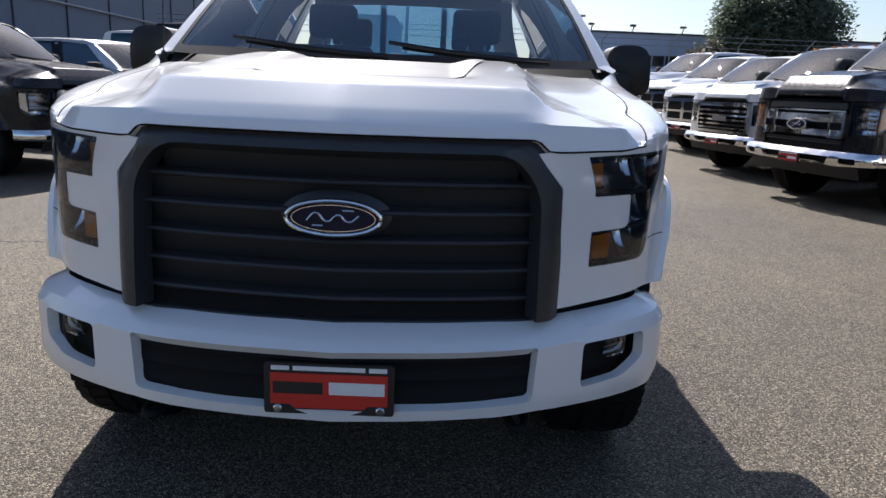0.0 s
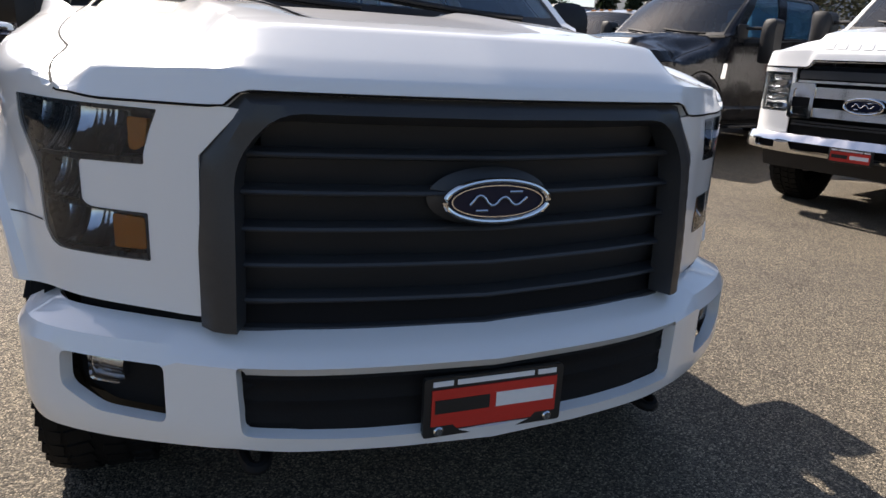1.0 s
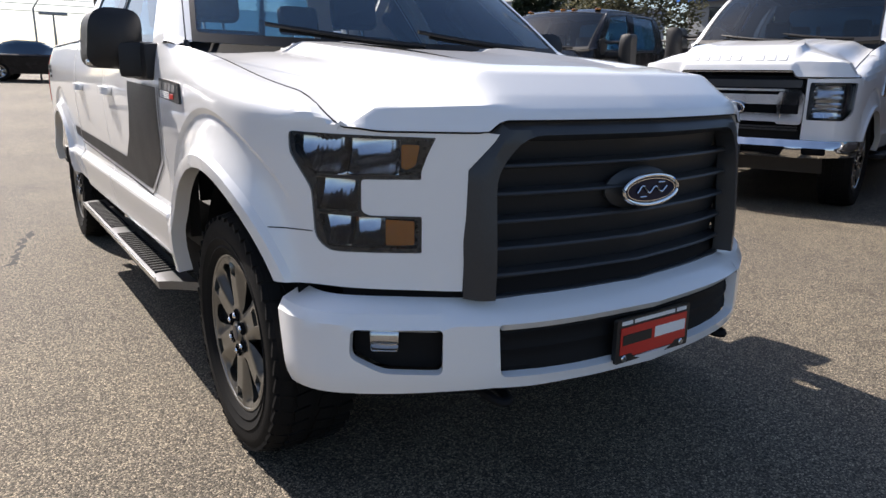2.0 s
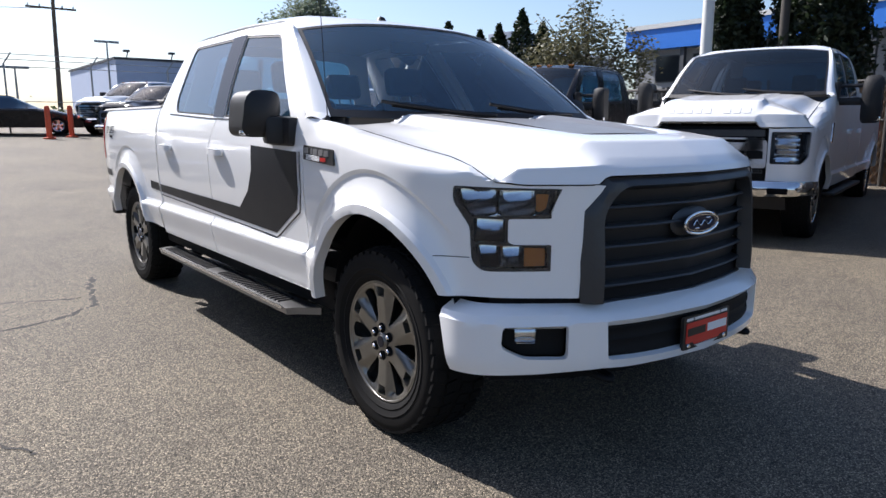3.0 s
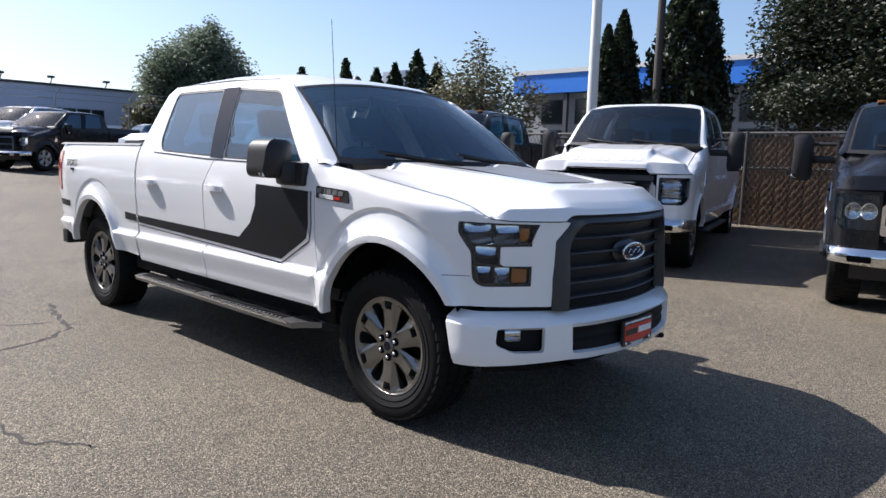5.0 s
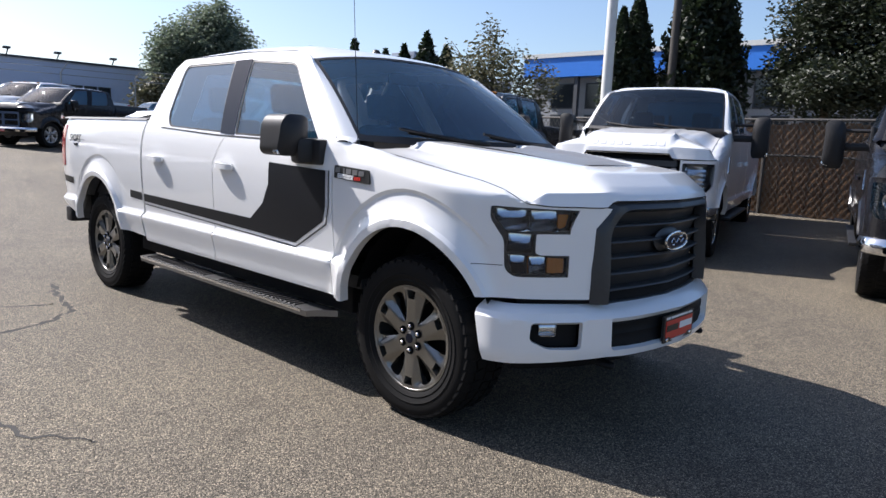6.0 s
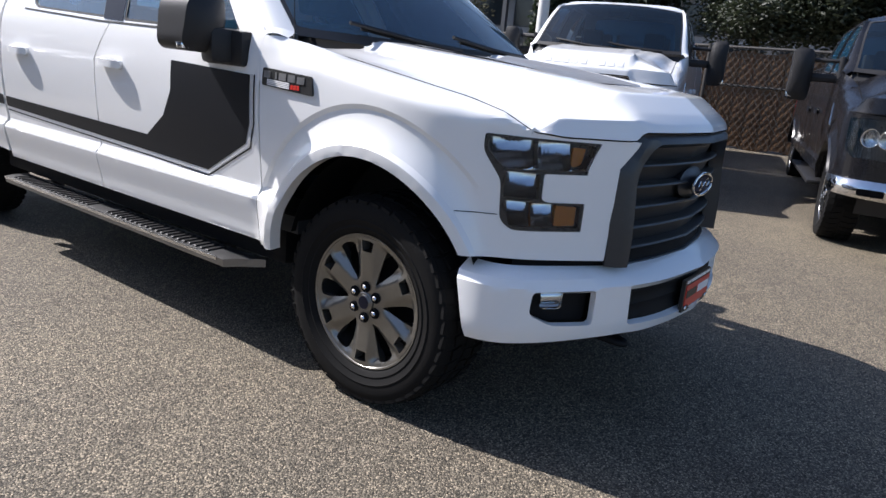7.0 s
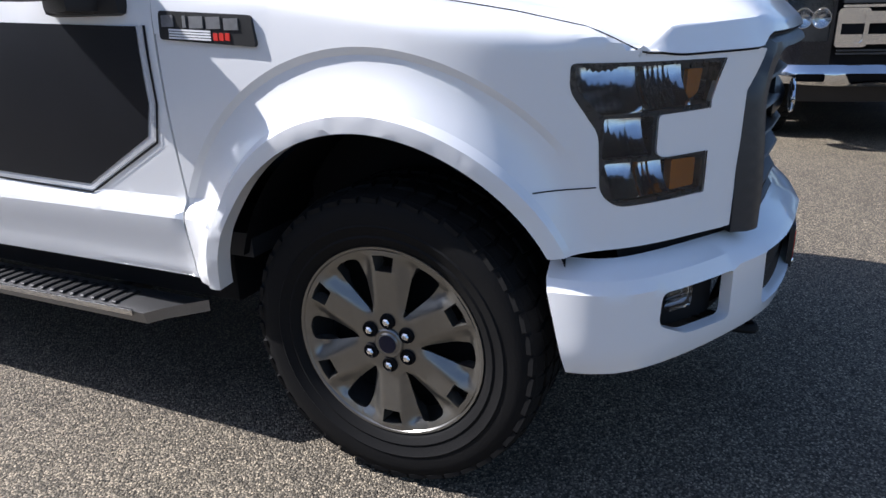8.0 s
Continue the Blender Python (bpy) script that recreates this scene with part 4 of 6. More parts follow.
def bevelled(x, z):
    a, edge = abs(x), 1.0
    for (x1, z1), (x2, z2) in zip(frame_line, frame_line[1:]):
        nx, nz = z2 - z1, x1 - x2
        d = ((x - x1) * nx + (z - z1) * nz) / math.hypot(nx, nz)
        edge = min(edge, smooth(0.0, 0.028, d))
    return Vector((x, gy(x, 0.004 + 0.030 * edge) - 0.02 * smooth(1.05, 0.72, z) + 0.02, z))


part("surround", sheet(frame_line + frame_inner, bevelled, (), 0.022, 0.06, (0, -1, 0)), GRILLE, grille, "charcoal moulded grille surround")
part("backing", surf(lambda u, v: Vector((lerp(-0.52, 0.52, u), gy(lerp(-0.52, 0.52, u)) + 0.11, lerp(0.60, 1.10, v))), 24, 4, (0, -1, 0)), GRILLE_DARK, grille)
for z in (1.062, 0.990, 0.918, 0.846, 0.774, 0.702, 0.640):
    half = interp(z, [(0.60, 0.502), (0.65, 0.502), (0.99, 0.502), (1.08, 0.425)]) + 0.004
    crest = [(0.034, 0.004), (0.000, 0.001), (-0.008, -0.002), (-0.011, -0.007), (-0.008, -0.011)]
    face = [(-0.008, -0.011), (0.014, -0.016), (0.024, -0.040), (0.036, -0.074)]

    def run(prof):
        n = len(prof) - 1

        def at_slat(u, v):
            x = lerp(-half, half, u)
            return Vector((x, gy(x) + prof[round(v * n)][0] + 0.028 + 0.004 * smooth(0.50, 0.30, abs(x)), z + prof[round(v * n)][1] + 0.020))

        return surf(at_slat, 30, n, (0, -1, 0))

    # crest in the plain plastic, face below it in the painted-shade copy
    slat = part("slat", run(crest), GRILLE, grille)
    part("slat_face", run(face), SLAT_SHADE, slat)


def oval(cx, cz, rx, rz, y, n=40):
    return [(cx + rx * math.cos(2 * math.pi * i / n), cz + rz * math.sin(2 * math.pi * i / n)) for i in range(n)]


def badge(parent, y, cx, cz, k=1.0):
    bd = thing("badge", Matrix(), "", "")
    bd.parent = parent
    ring = oval(cx, cz, 0.113 * k, 0.0415 * k, 0)
    part("rim", tube([(q[0], y - 0.008 * k, q[1]) for q in ring + ring[:1]], 0.0062 * k, 10, False), CHROME, bd, "chrome oval rim")
    part("field", sheet(oval(cx, cz, 0.109 * k, 0.038 * k, 0), lambda x, z: Vector((x, y - 0.004 * k - 0.006 * k * (1 - ((x - cx) / (0.109 * k)) ** 2), z)), (), 0.025, 0, (0, -1, 0)), OVAL_BLUE, bd, "dark blue oval field")
    part("inner_line", sheet(oval(cx, cz, 0.101 * k, 0.033 * k, 0), lambda x, z: Vector((x, y - 0.0105 * k, z)), [oval(cx, cz, 0.098 * k, 0.0305 * k, 0)], 0.03, 0.002, (0, -1, 0)), CHROME, bd)
    # the mark, as one plain wave and two short dashes
    strokes = [[(-0.062, -0.006), (-0.040, 0.020), (-0.014, -0.016), (0.012, 0.016), (0.036, -0.014), (0.062, 0.008)], [(-0.050, -0.018), (-0.024, -0.018)], [(0.022, 0.019), (0.050, 0.019)]]
    mark = joined(*[tube([(cx + px * k, y - 0.0125 * k, cz + pz * k) for px, pz in chaikin(st, 2)], 0.0030 * k, 6) for st in strokes])
    part("mark", mark, CHROME, bd)
    return bd


badge(hero, gy(0) + 0.008, 0.0, 0.922)
part("badge_seat", sheet(oval(0, 0.922, 0.135, 0.062, 0), lambda x, z: Vector((x, gy(0) + 0.018 + 0.03 * ((x / 0.135) ** 2 + ((z - 0.922) / 0.062) ** 2), z)), (), 0.02, 0.05, (0, -1, 0)), GRILLE, grille)

# bumper
BUMP = Body([(0.935, -0.36), (0.937, -0.48), (0.902, -0.575), (0.832, -0.644), (0.745, -0.708), (0.645, -0.772), (0.50, -0.853), (0.30, -0.904), (0, -0.930)], [(0, 1)])
BL = float(BUMP.l[-1])


def bump(s, z, lift=0.0):
    """s runs from 0 at the middle; z is the height."""
    l = BL - abs(s)
    p = [float(np.interp(l, BUMP.l, BUMP.c[:, k])) for k in (0, 1)]
    q = [float(np.interp(l - 0.015, BUMP.l, BUMP.c[:, k])) - float(np.interp(min(BL, l + 0.015), BUMP.l, BUMP.c[:, k])) for k in (0, 1)]
    d = Vector(q).normalized()
    nx, ny = d.y, -d.x
    if abs(s) < 1e-6:
        nx, ny = 0.0, -1.0
    ztop = 0.655 + 0.006 * smooth(0.45, 0.85, abs(s))
    off = lift - 0.085 * max(0.0, (z - (ztop - 0.045)) / 0.045) ** 1.6 - 0.014 * max(0.0, (0.47 - z) / 0.06) ** 2
    sg = -1 if s < 0 else 1
    return Vector((sg * (p[0] + abs(nx) * off), p[1] - abs(ny) * off, z))


def s_b(x):
    return BL - float(np.interp(-x, -BUMP.c[:, 0], BUMP.l))


e = BL - 0.035
top_line = [(lerp(-e, e, i / 30), 0.655 + 0.006 * smooth(0.45, 0.85, abs(lerp(-e, e, i / 30)))) for i in range(31)]
low_line = [(s, z) for s, z in ((e - 0.058, 0.409), (s_b(0.75), 0.418), (s_b(0.62), 0.426), (s_b(0.52), 0.432), (s_b(0.42), 0.427), (s_b(0.30), 0.427), (0.2, 0.425))]
low_line += [(-s, z) for s, z in reversed(low_line)]
low_hole = rounded([(-s_b(0.512), 0.608), (-s_b(0.504), 0.462), (-0.26, 0.455), (0.26, 0.455), (s_b(0.504), 0.462), (s_b(0.512), 0.608)], [0.012, 0.02, 0, 0, 0.02, 0.012])
fogs = [rounded([(k * s_b(0.640), 0.598), (k * s_b(0.834), 0.596), (k * s_b(0.838), 0.518), (k * s_b(0.770), 0.478), (k * s_b(0.640), 0.474)], [0.015, 0.02, 0.02, 0.02, 0.02]) for k in (-1, 1)]
bumper = thing("front_bumper", Matrix(), "", "")
bumper.parent = hero
part("bumper_bar", sheet(top_line + low_line, bump, [low_hole] + fogs, 0.03, 0.03, (0, -1, 0)), WHITE, bumper)
part("lower_insert", sheet(low_hole, lambda s, z: bump(s, z, -0.028 - 0.006 * (math.sin(z * 260) > 0)), (), 0.018, 0.0, (0, -1, 0)), MATT_BLACK, bumper)
part("step_pad", surf(lambda u, v: bump(lerp(-s_b(0.60), s_b(0.60), u), 0.654 + 0.012 * smooth(0.35, 0.6, abs(lerp(-s_b(0.60), s_b(0.60), u))), -0.07) + Vector((0, 0.15 * v, 0.012 * v)), 30, 3, (0, 0, 1)), GRILLE_DARK, bumper)
part("filler", surf(lambda u, v: Vector((lerp(-0.80, 0.80, u), HERO.y_of(lerp(-0.80, 0.80, u)) + lerp(0.03, 0.05, v), lerp(0.63, 0.72, v))), 40, 2, (0, -1, 0)), GRILLE_DARK, bumper)
for k, fog in zip((-1, 1), fogs):
    part("fog_pocket", sheet(fog, lambda s, z: bump(s, z, -0.055), (), 0.03, 0, (0, -1, 0)), MATT_BLACK, bumper)
    c = (s_b(0.745) + s_b(0.79)) / 2 * k
    lamp_o = rounded([(c - 0.038, 0.588), (c + 0.038, 0.588), (c + 0.036, 0.530), (c - 0.036, 0.530)], 0.01)
    fl = part("fog_lamp", sheet(lamp_o, lambda s, z: bump(s, z, -0.034 - 0.010 * ((z - 0.56) / 0.03) ** 2), (), 0.015, 0.02, (0, -1, 0)), REFLECTOR, bumper)
    part("fog_lens", sheet(lamp_o, lambda s, z: bump(s, z, -0.024), (), 0.03, 0.008, (0, -1, 0)), LENS, fl).visible_shadow = False
part("air_dam", surf(lambda u, v: bump(lerp(-BL + 0.22, BL - 0.22, u), 0.45, -0.11 - 0.08 * v) + Vector((0, 0, -0.12 * v)), 30, 3, (0, -1, 0), 0.01), MATT_BLACK, bumper)
for x in (-0.50, 0.45):
    hook = [(x, -0.62, 0.400), (x, -0.80, 0.385), (x + 0.02, -0.845, 0.38), (x + 0.05, -0.82, 0.385), (x + 0.05, -0.62, 0.400)]
    part("tow_hook", tube(chaikin([tuple(p) for p in hook], 2), 0.013, 8), MATT_BLACK, bumper)

# dealer plate
plate = thing("dealer_plate", Matrix(), "", "")
plate.parent, plate.matrix_local = hero, pose(0, 0, 0.008)
PY = -0.922
part("plate_frame", sheet(rounded([(-0.158, 0.436), (0.158, 0.436), (0.158, 0.566), (-0.158, 0.566)], 0.008), lambda x, z: Vector((x, PY, z)), (), 0.06, 0.014, (0, -1, 0)), PLATE_BLACK, plate)
part("plate_panel", sheet([(-0.142, 0.462), (-0.095, 0.462), (-0.085, 0.452), (0.085, 0.452), (0.095, 0.462), (0.142, 0.462), (0.142, 0.542), (-0.142, 0.542)], lambda x, z: Vector((x, PY - 0.003, z)), (), 0.06, 0.003, (0, -1, 0)), PLATE_RED, plate, "red enamel panel")


def bars(words, x0, x1, z0, z1, y, material, parent):
    """Writing as plain bars, one to a word."""
    total = sum(words) + 0.6 * (len(words) - 1)
    x, k = x0, (x1 - x0) / total
    for w in words:
        part("writing", box(x, x + w * k, y - 0.0015, y, z0, z1), material, parent)
        x += (w + 0.6) * k


bars([3, 12, 3], -0.14, 0.14, 0.549, 0.560, PY, PLATE_WHITE, plate)
bars([5], -0.135, -0.015, 0.490, 0.520, PY - 0.0032, PLATE_BLACK, plate)
bars([5], 0.0, 0.135, 0.490, 0.522, PY - 0.0032, PLATE_WHITE, plate)
txt = bpy.data.curves.new("town", "FONT")
txt.body, txt.size, txt.align_x, txt.extrude = "LANGLEY BC", 0.0125, "CENTER", 0.0004
town = new("town_writing", txt)
town.parent, town.matrix_local = plate, pose(0, PY - 0.002, 0.4395, 90)
txt.materials.append(PLATE_WHITE)
for x in (-0.125, 0.125):
    part("plate_screw", moved(lathe([(0.0, -0.006), (0.008, -0.006), (0.011, -0.003), (0.011, 0.0)], 16), pose(x, PY, 0.449, 0, 0, 90)), CHROME, plate)

# vinyl stripes on the sides and the bonnet
def deco(poly, lift):
    return sheet(poly, on(lift), (), 0.04, 0, (-1, 0, 0))


door_deco = [(1.145, 1.188), (0.612, 1.170), (0.612, 0.985), (0.640, 0.900), (0.905, 0.752), (2.838, 0.812), (2.838, 0.868), (1.360, 0.842), (1.215, 0.945), (1.150, 1.060)]
pair("side_stripe", deco(door_deco, 0.0032), DECAL, hero, "charcoal vinyl stripe")
pair("stripe_outline", deco([(0.608, 1.172), (0.592, 1.172), (0.592, 0.985), (0.620, 0.890), (0.902, 0.735), (2.838, 0.797), (2.838, 0.806), (0.906, 0.745), (0.630, 0.897), (0.603, 0.985)], 0.0026), PINSTRIPE, hero, "silver pinstripe")
pair("stripe_edge", deco([(0.590, 1.172), (0.582, 1.172), (0.582, 0.985), (0.610, 0.884), (0.900, 0.726), (2.838, 0.789), (2.838, 0.795), (0.902, 0.732), (0.616, 0.888), (0.589, 0.985)], 0.0026), DECAL, hero)
for quad in ([(2.872, 0.815), (3.085, 0.822), (3.075, 0.880), (2.872, 0.872)], [(4.28, 0.842), (4.58, 0.850), (4.58, 0.905), (4.26, 0.898)]):
    pair("bed_stripe", deco(quad, 0.0032), DECAL, hero)


def hood_at(x, y, lift):
    """The place on the bonnet over x, y."""
    a = min(1.0, abs(x) / 0.80)
    for _ in range(3):
        yf, yb = HERO.y_of(a * 0.815) - 0.004, lerp(0.345, 0.462, a ** 2)
        v = max(0.0, (y - yf) / (yb - yf)) ** (1 / 1.6)
        p = hood(a, v)
        a = min(1.0, a * abs(x) / max(1e-4, p.x)) if x else 0.0
    return Vector((x, y, hood(math.copysign(a, x), v).z + lift))


part("bonnet_decal", sheet(rounded([(-0.30, -0.446), (0.30, -0.446), (0.40, 0.30), (-0.40, 0.30)], 0.03), lambda x, y: hood_at(x, y, 0.005), (), 0.018, 0, (0, 0, 1)), SATIN, hero, "satin grey vinyl bonnet graphic")
sp = bpy.data.curves.new("sport", "FONT")
sp.body, sp.size, sp.shear, sp.align_x, sp.extrude = "SPORT", 0.085, 0.3, "CENTER", 0.0008
for sx in (-1, 1):
    o = new("sport_writing", sp)
    o.parent = hero
    o.matrix_local = pose(sx * 0.988, 4.17, 1.215, 90, 0, 90 * sx)
    o2 = part("writing", box(sx * 0.980, sx * 0.9885, 4.13, 4.20, 1.178, 1.198), DECAL, hero)
sp.materials.append(DECAL)

# wing badges
for flip in (True, False):
    f = mirrored if flip else (lambda q: q)
    wb = thing("wing_badge", Matrix(), "", "")
    wb.parent = hero
    part("plate", f(sheet(rounded([(0.252, 1.122), (0.532, 1.140), (0.530, 1.205), (0.262, 1.190)], 0.010), on(0.009), (), 0.03, 0.012, (-1, 0, 0))), PLATE_BLACK, wb)
    for y0, y1, z0, z1 in ((0.484, 0.520, 1.168, 1.194), (0.446, 0.456, 1.166, 1.192), (0.396, 0.436, 1.164, 1.190), (0.346, 0.386, 1.162, 1.188), (0.296, 0.336, 1.159, 1.184)):
        part("stroke", f(sheet([(y0, z0), (y1, z0), (y1, z1), (y0, z1)], on(0.0115), (), 0.03, 0.003, (-1, 0, 0))), STEEL, wb)
    for k in range(4):
        part("stripe", f(sheet([(0.376, 1.136 + 0.006 * k), (0.500, 1.142 + 0.006 * k), (0.500, 1.146 + 0.006 * k), (0.376, 1.140 + 0.006 * k)], on(0.0115), (), 0.03, 0.002, (-1, 0, 0))), PLATE_WHITE, wb)
    for k in range(3):
        part("red_mark", f(sheet([(0.322 + 0.017 * k, 1.136), (0.334 + 0.017 * k, 1.137), (0.334 + 0.017 * k, 1.153), (0.322 + 0.017 * k, 1.152)], on(0.0115), (), 0.03, 0.003, (-1, 0, 0))), PLATE_RED, wb)

# running boards
for sx in (-1, 1):
    rb = thing("running_board", Matrix(), "", "")
    rb.parent = hero
    f = mirrored if sx > 0 else (lambda q: q)
    line = [(0.62, -0.88), (2.86, -0.88), (2.84, -1.012), (0.74, -1.012)]
    part("board", f(sheet(line, lambda y, x: Vector((x, y, 0.404 - 0.006 * smooth(-0.99, -1.015, x))), (), 0.06, 0.035, (0, 0, 1))), BOARD, rb)
    part("edge_strip", f(box(-1.017, -1.010, 0.78, 2.83, 0.386, 0.404, 0.002)), BRIGHT_ALLOY, rb)
    tr = [f(box(-0.998, -0.905, y, y + 0.020, 0.402, 0.4105, 0.003, 1)) for y in [0.86 + 0.044 * i for i in range(20)] + [1.90 + 0.044 * i for i in range(20)]]
    for t_ in tr:
        part("tread_bar", t_, PLASTIC, rb)
    for y in (0.95, 1.75, 2.60):
        part("bracket", f(box(-0.96, -0.78, y, y + 0.06, 0.355, 0.397, 0.01)), PLASTIC, rb)

# aerial, cover over the bed
aer = thing("aerial", Matrix(), "", "")
aer.parent = hero
part("aerial_mast", tube([(-0.905, 0.452, 1.30), (-0.905, 0.462, 1.42), (-0.905, 0.515, 2.10)], [0.0028, 0.0022, 0.0014], 6), PLASTIC, aer)
part("aerial_base", tube([(-0.905, 0.450, 1.285), (-0.905, 0.453, 1.335)], [0.017, 0.008], 10), PLASTIC, aer)
part("bed_cover", surf(lambda u, v: Vector((lerp(-0.86, 0.86, u), lerp(2.89, 3.95, v), 1.425 + 0.035 * (1 - smooth(0.0, 0.35, v)) + 0.012 * math.sin(math.pi * u))), 12, 12, (0, 0, 1), 0.03), CLOTH, hero, "black folded soft bed cover")
part("roof_aerial", lathe([(0.0, 0.03), (0.02, 0.022), (0.035, 0.0)], 12), PLASTIC, hero).matrix_local = pose(-0.05, 1.32, 1.908, 0, -90)
# ---- the other pickups in the lot ----
DUTY_EDGE = [(-1.01, 1.165), (-0.60, 1.172), (-0.45, 1.190), (-0.2, 1.225), (0.2, 1.268), (0.5, 1.300)]
DUTY_PLAN = [(0.985, 0), (0.985, -0.25), (0.982, -0.48), (0.965, -0.62), (0.925, -0.72), (0.84, -0.785), (0.70, -0.81), (0.45, -0.83), (0, -0.84)]


def nose_bumper(root, b, material, z0, z1, slots):
    """A wrapped steel bumper with its openings."""
    L = float(b.l[-1])

    def bar(s, z, lift=0.0):
        v = b.side(-(L - abs(s)), z)
        t = (z - z0) / (z1 - z0)
        k = 1 + (0.12 + lift - 0.05 * abs(2 * t - 1) ** 3) / max(0.3, math.hypot(v.x, v.y + 0.1))
        return Vector((math.copysign(min(1.02, abs(v.x) * (1 + (k - 1) * 0.35)), s), (v.y + 0.1) * k - 0.1, z))

    e = L - 0.55
    line = [(lerp(-e, e, i / 20), z1) for i in range(21)] + [(lerp(e, -e, i / 20), z0 + 0.03 * smooth(0.5, 1.0, abs(lerp(e, -e, i / 20)))) for i in range(21)]
    bp = thing("front_bumper", Matrix(), "", "")
    bp.parent = root
    part("bumper_bar", sheet(line, bar, slots, 0.045, 0.03, (0, -1, 0)), material, bp)
    for h in slots:
        part("bumper_opening", sheet(h, lambda s, z: bar(s, z, -0.05), (), 0.06, 0, (0, -1, 0)), GRILLE_DARK, bp)
    part("air_dam", surf(lambda u, v: bar(lerp(-0.8, 0.8, u), z0, -0.07) + Vector((0, 0.05 * v, -0.14 * v)), 16, 2, (0, -1, 0)), PLASTIC, bp)
    return bp


def plate_on(root, y, z):
    pl = thing("dealer_plate", Matrix(), "", "")
    pl.parent = root
    part("plate_frame", box(-0.16, 0.16, y, y + 0.02, z - 0.065, z + 0.075, 0.004), PLATE_BLACK, pl)
    part("plate_panel", box(-0.145, 0.145, y - 0.004, y, z - 0.045, z + 0.048), PLATE_RED, pl)
    bars([3, 12, 3], -0.14, 0.14, z + 0.055, z + 0.067, y - 0.001, PLATE_WHITE, pl)
    bars([5], -0.135, -0.015, z - 0.015, z + 0.02, y - 0.0045, PLATE_BLACK, pl)
    bars([5], 0.0, 0.135, z - 0.015, z + 0.02, y - 0.0045, PLATE_WHITE, pl)


def boxier(root, longer):
    """Gives a pickup the lower nose and the taller, squarer cab of a heavy-duty one."""
    def to(p):
        z = interp(p.z, [(0, 0), (0.45, 0.42), (0.70, 0.60), (0.88, 0.755), (1.06, 0.935), (1.15, 1.045), (1.20, 1.130), (1.33, 1.410), (1.45, 1.535), (1.79, 1.890), (1.93, 2.00), (3.0, 3.07)])
        return Vector((p.x * (1 + 0.07 * smooth(1.34, 1.82, p.z)), p.y + longer * smooth(2.88, 3.15, p.y), z))

    def go(o):
        for c in o.children:
            name = c.name.split(".")[0]
            if name in ("wheel", "seat"):
                c.location.y += longer if c.location.y > 3 else 0.0
                continue
            if c.location.length > 1e-6:
                c.location = to(c.location)
                continue
            if c.type == "MESH":
                wide = 1.0 if name in ("windscreen", "windscreen_surround") else 1.0
                for v in c.data.vertices:
                    v.co = to(v.co)
                    v.co.x *= wide
                    v.co.y -= 0.14 * (wide - 1) * abs(v.co.x)
            go(c)

    go(root)


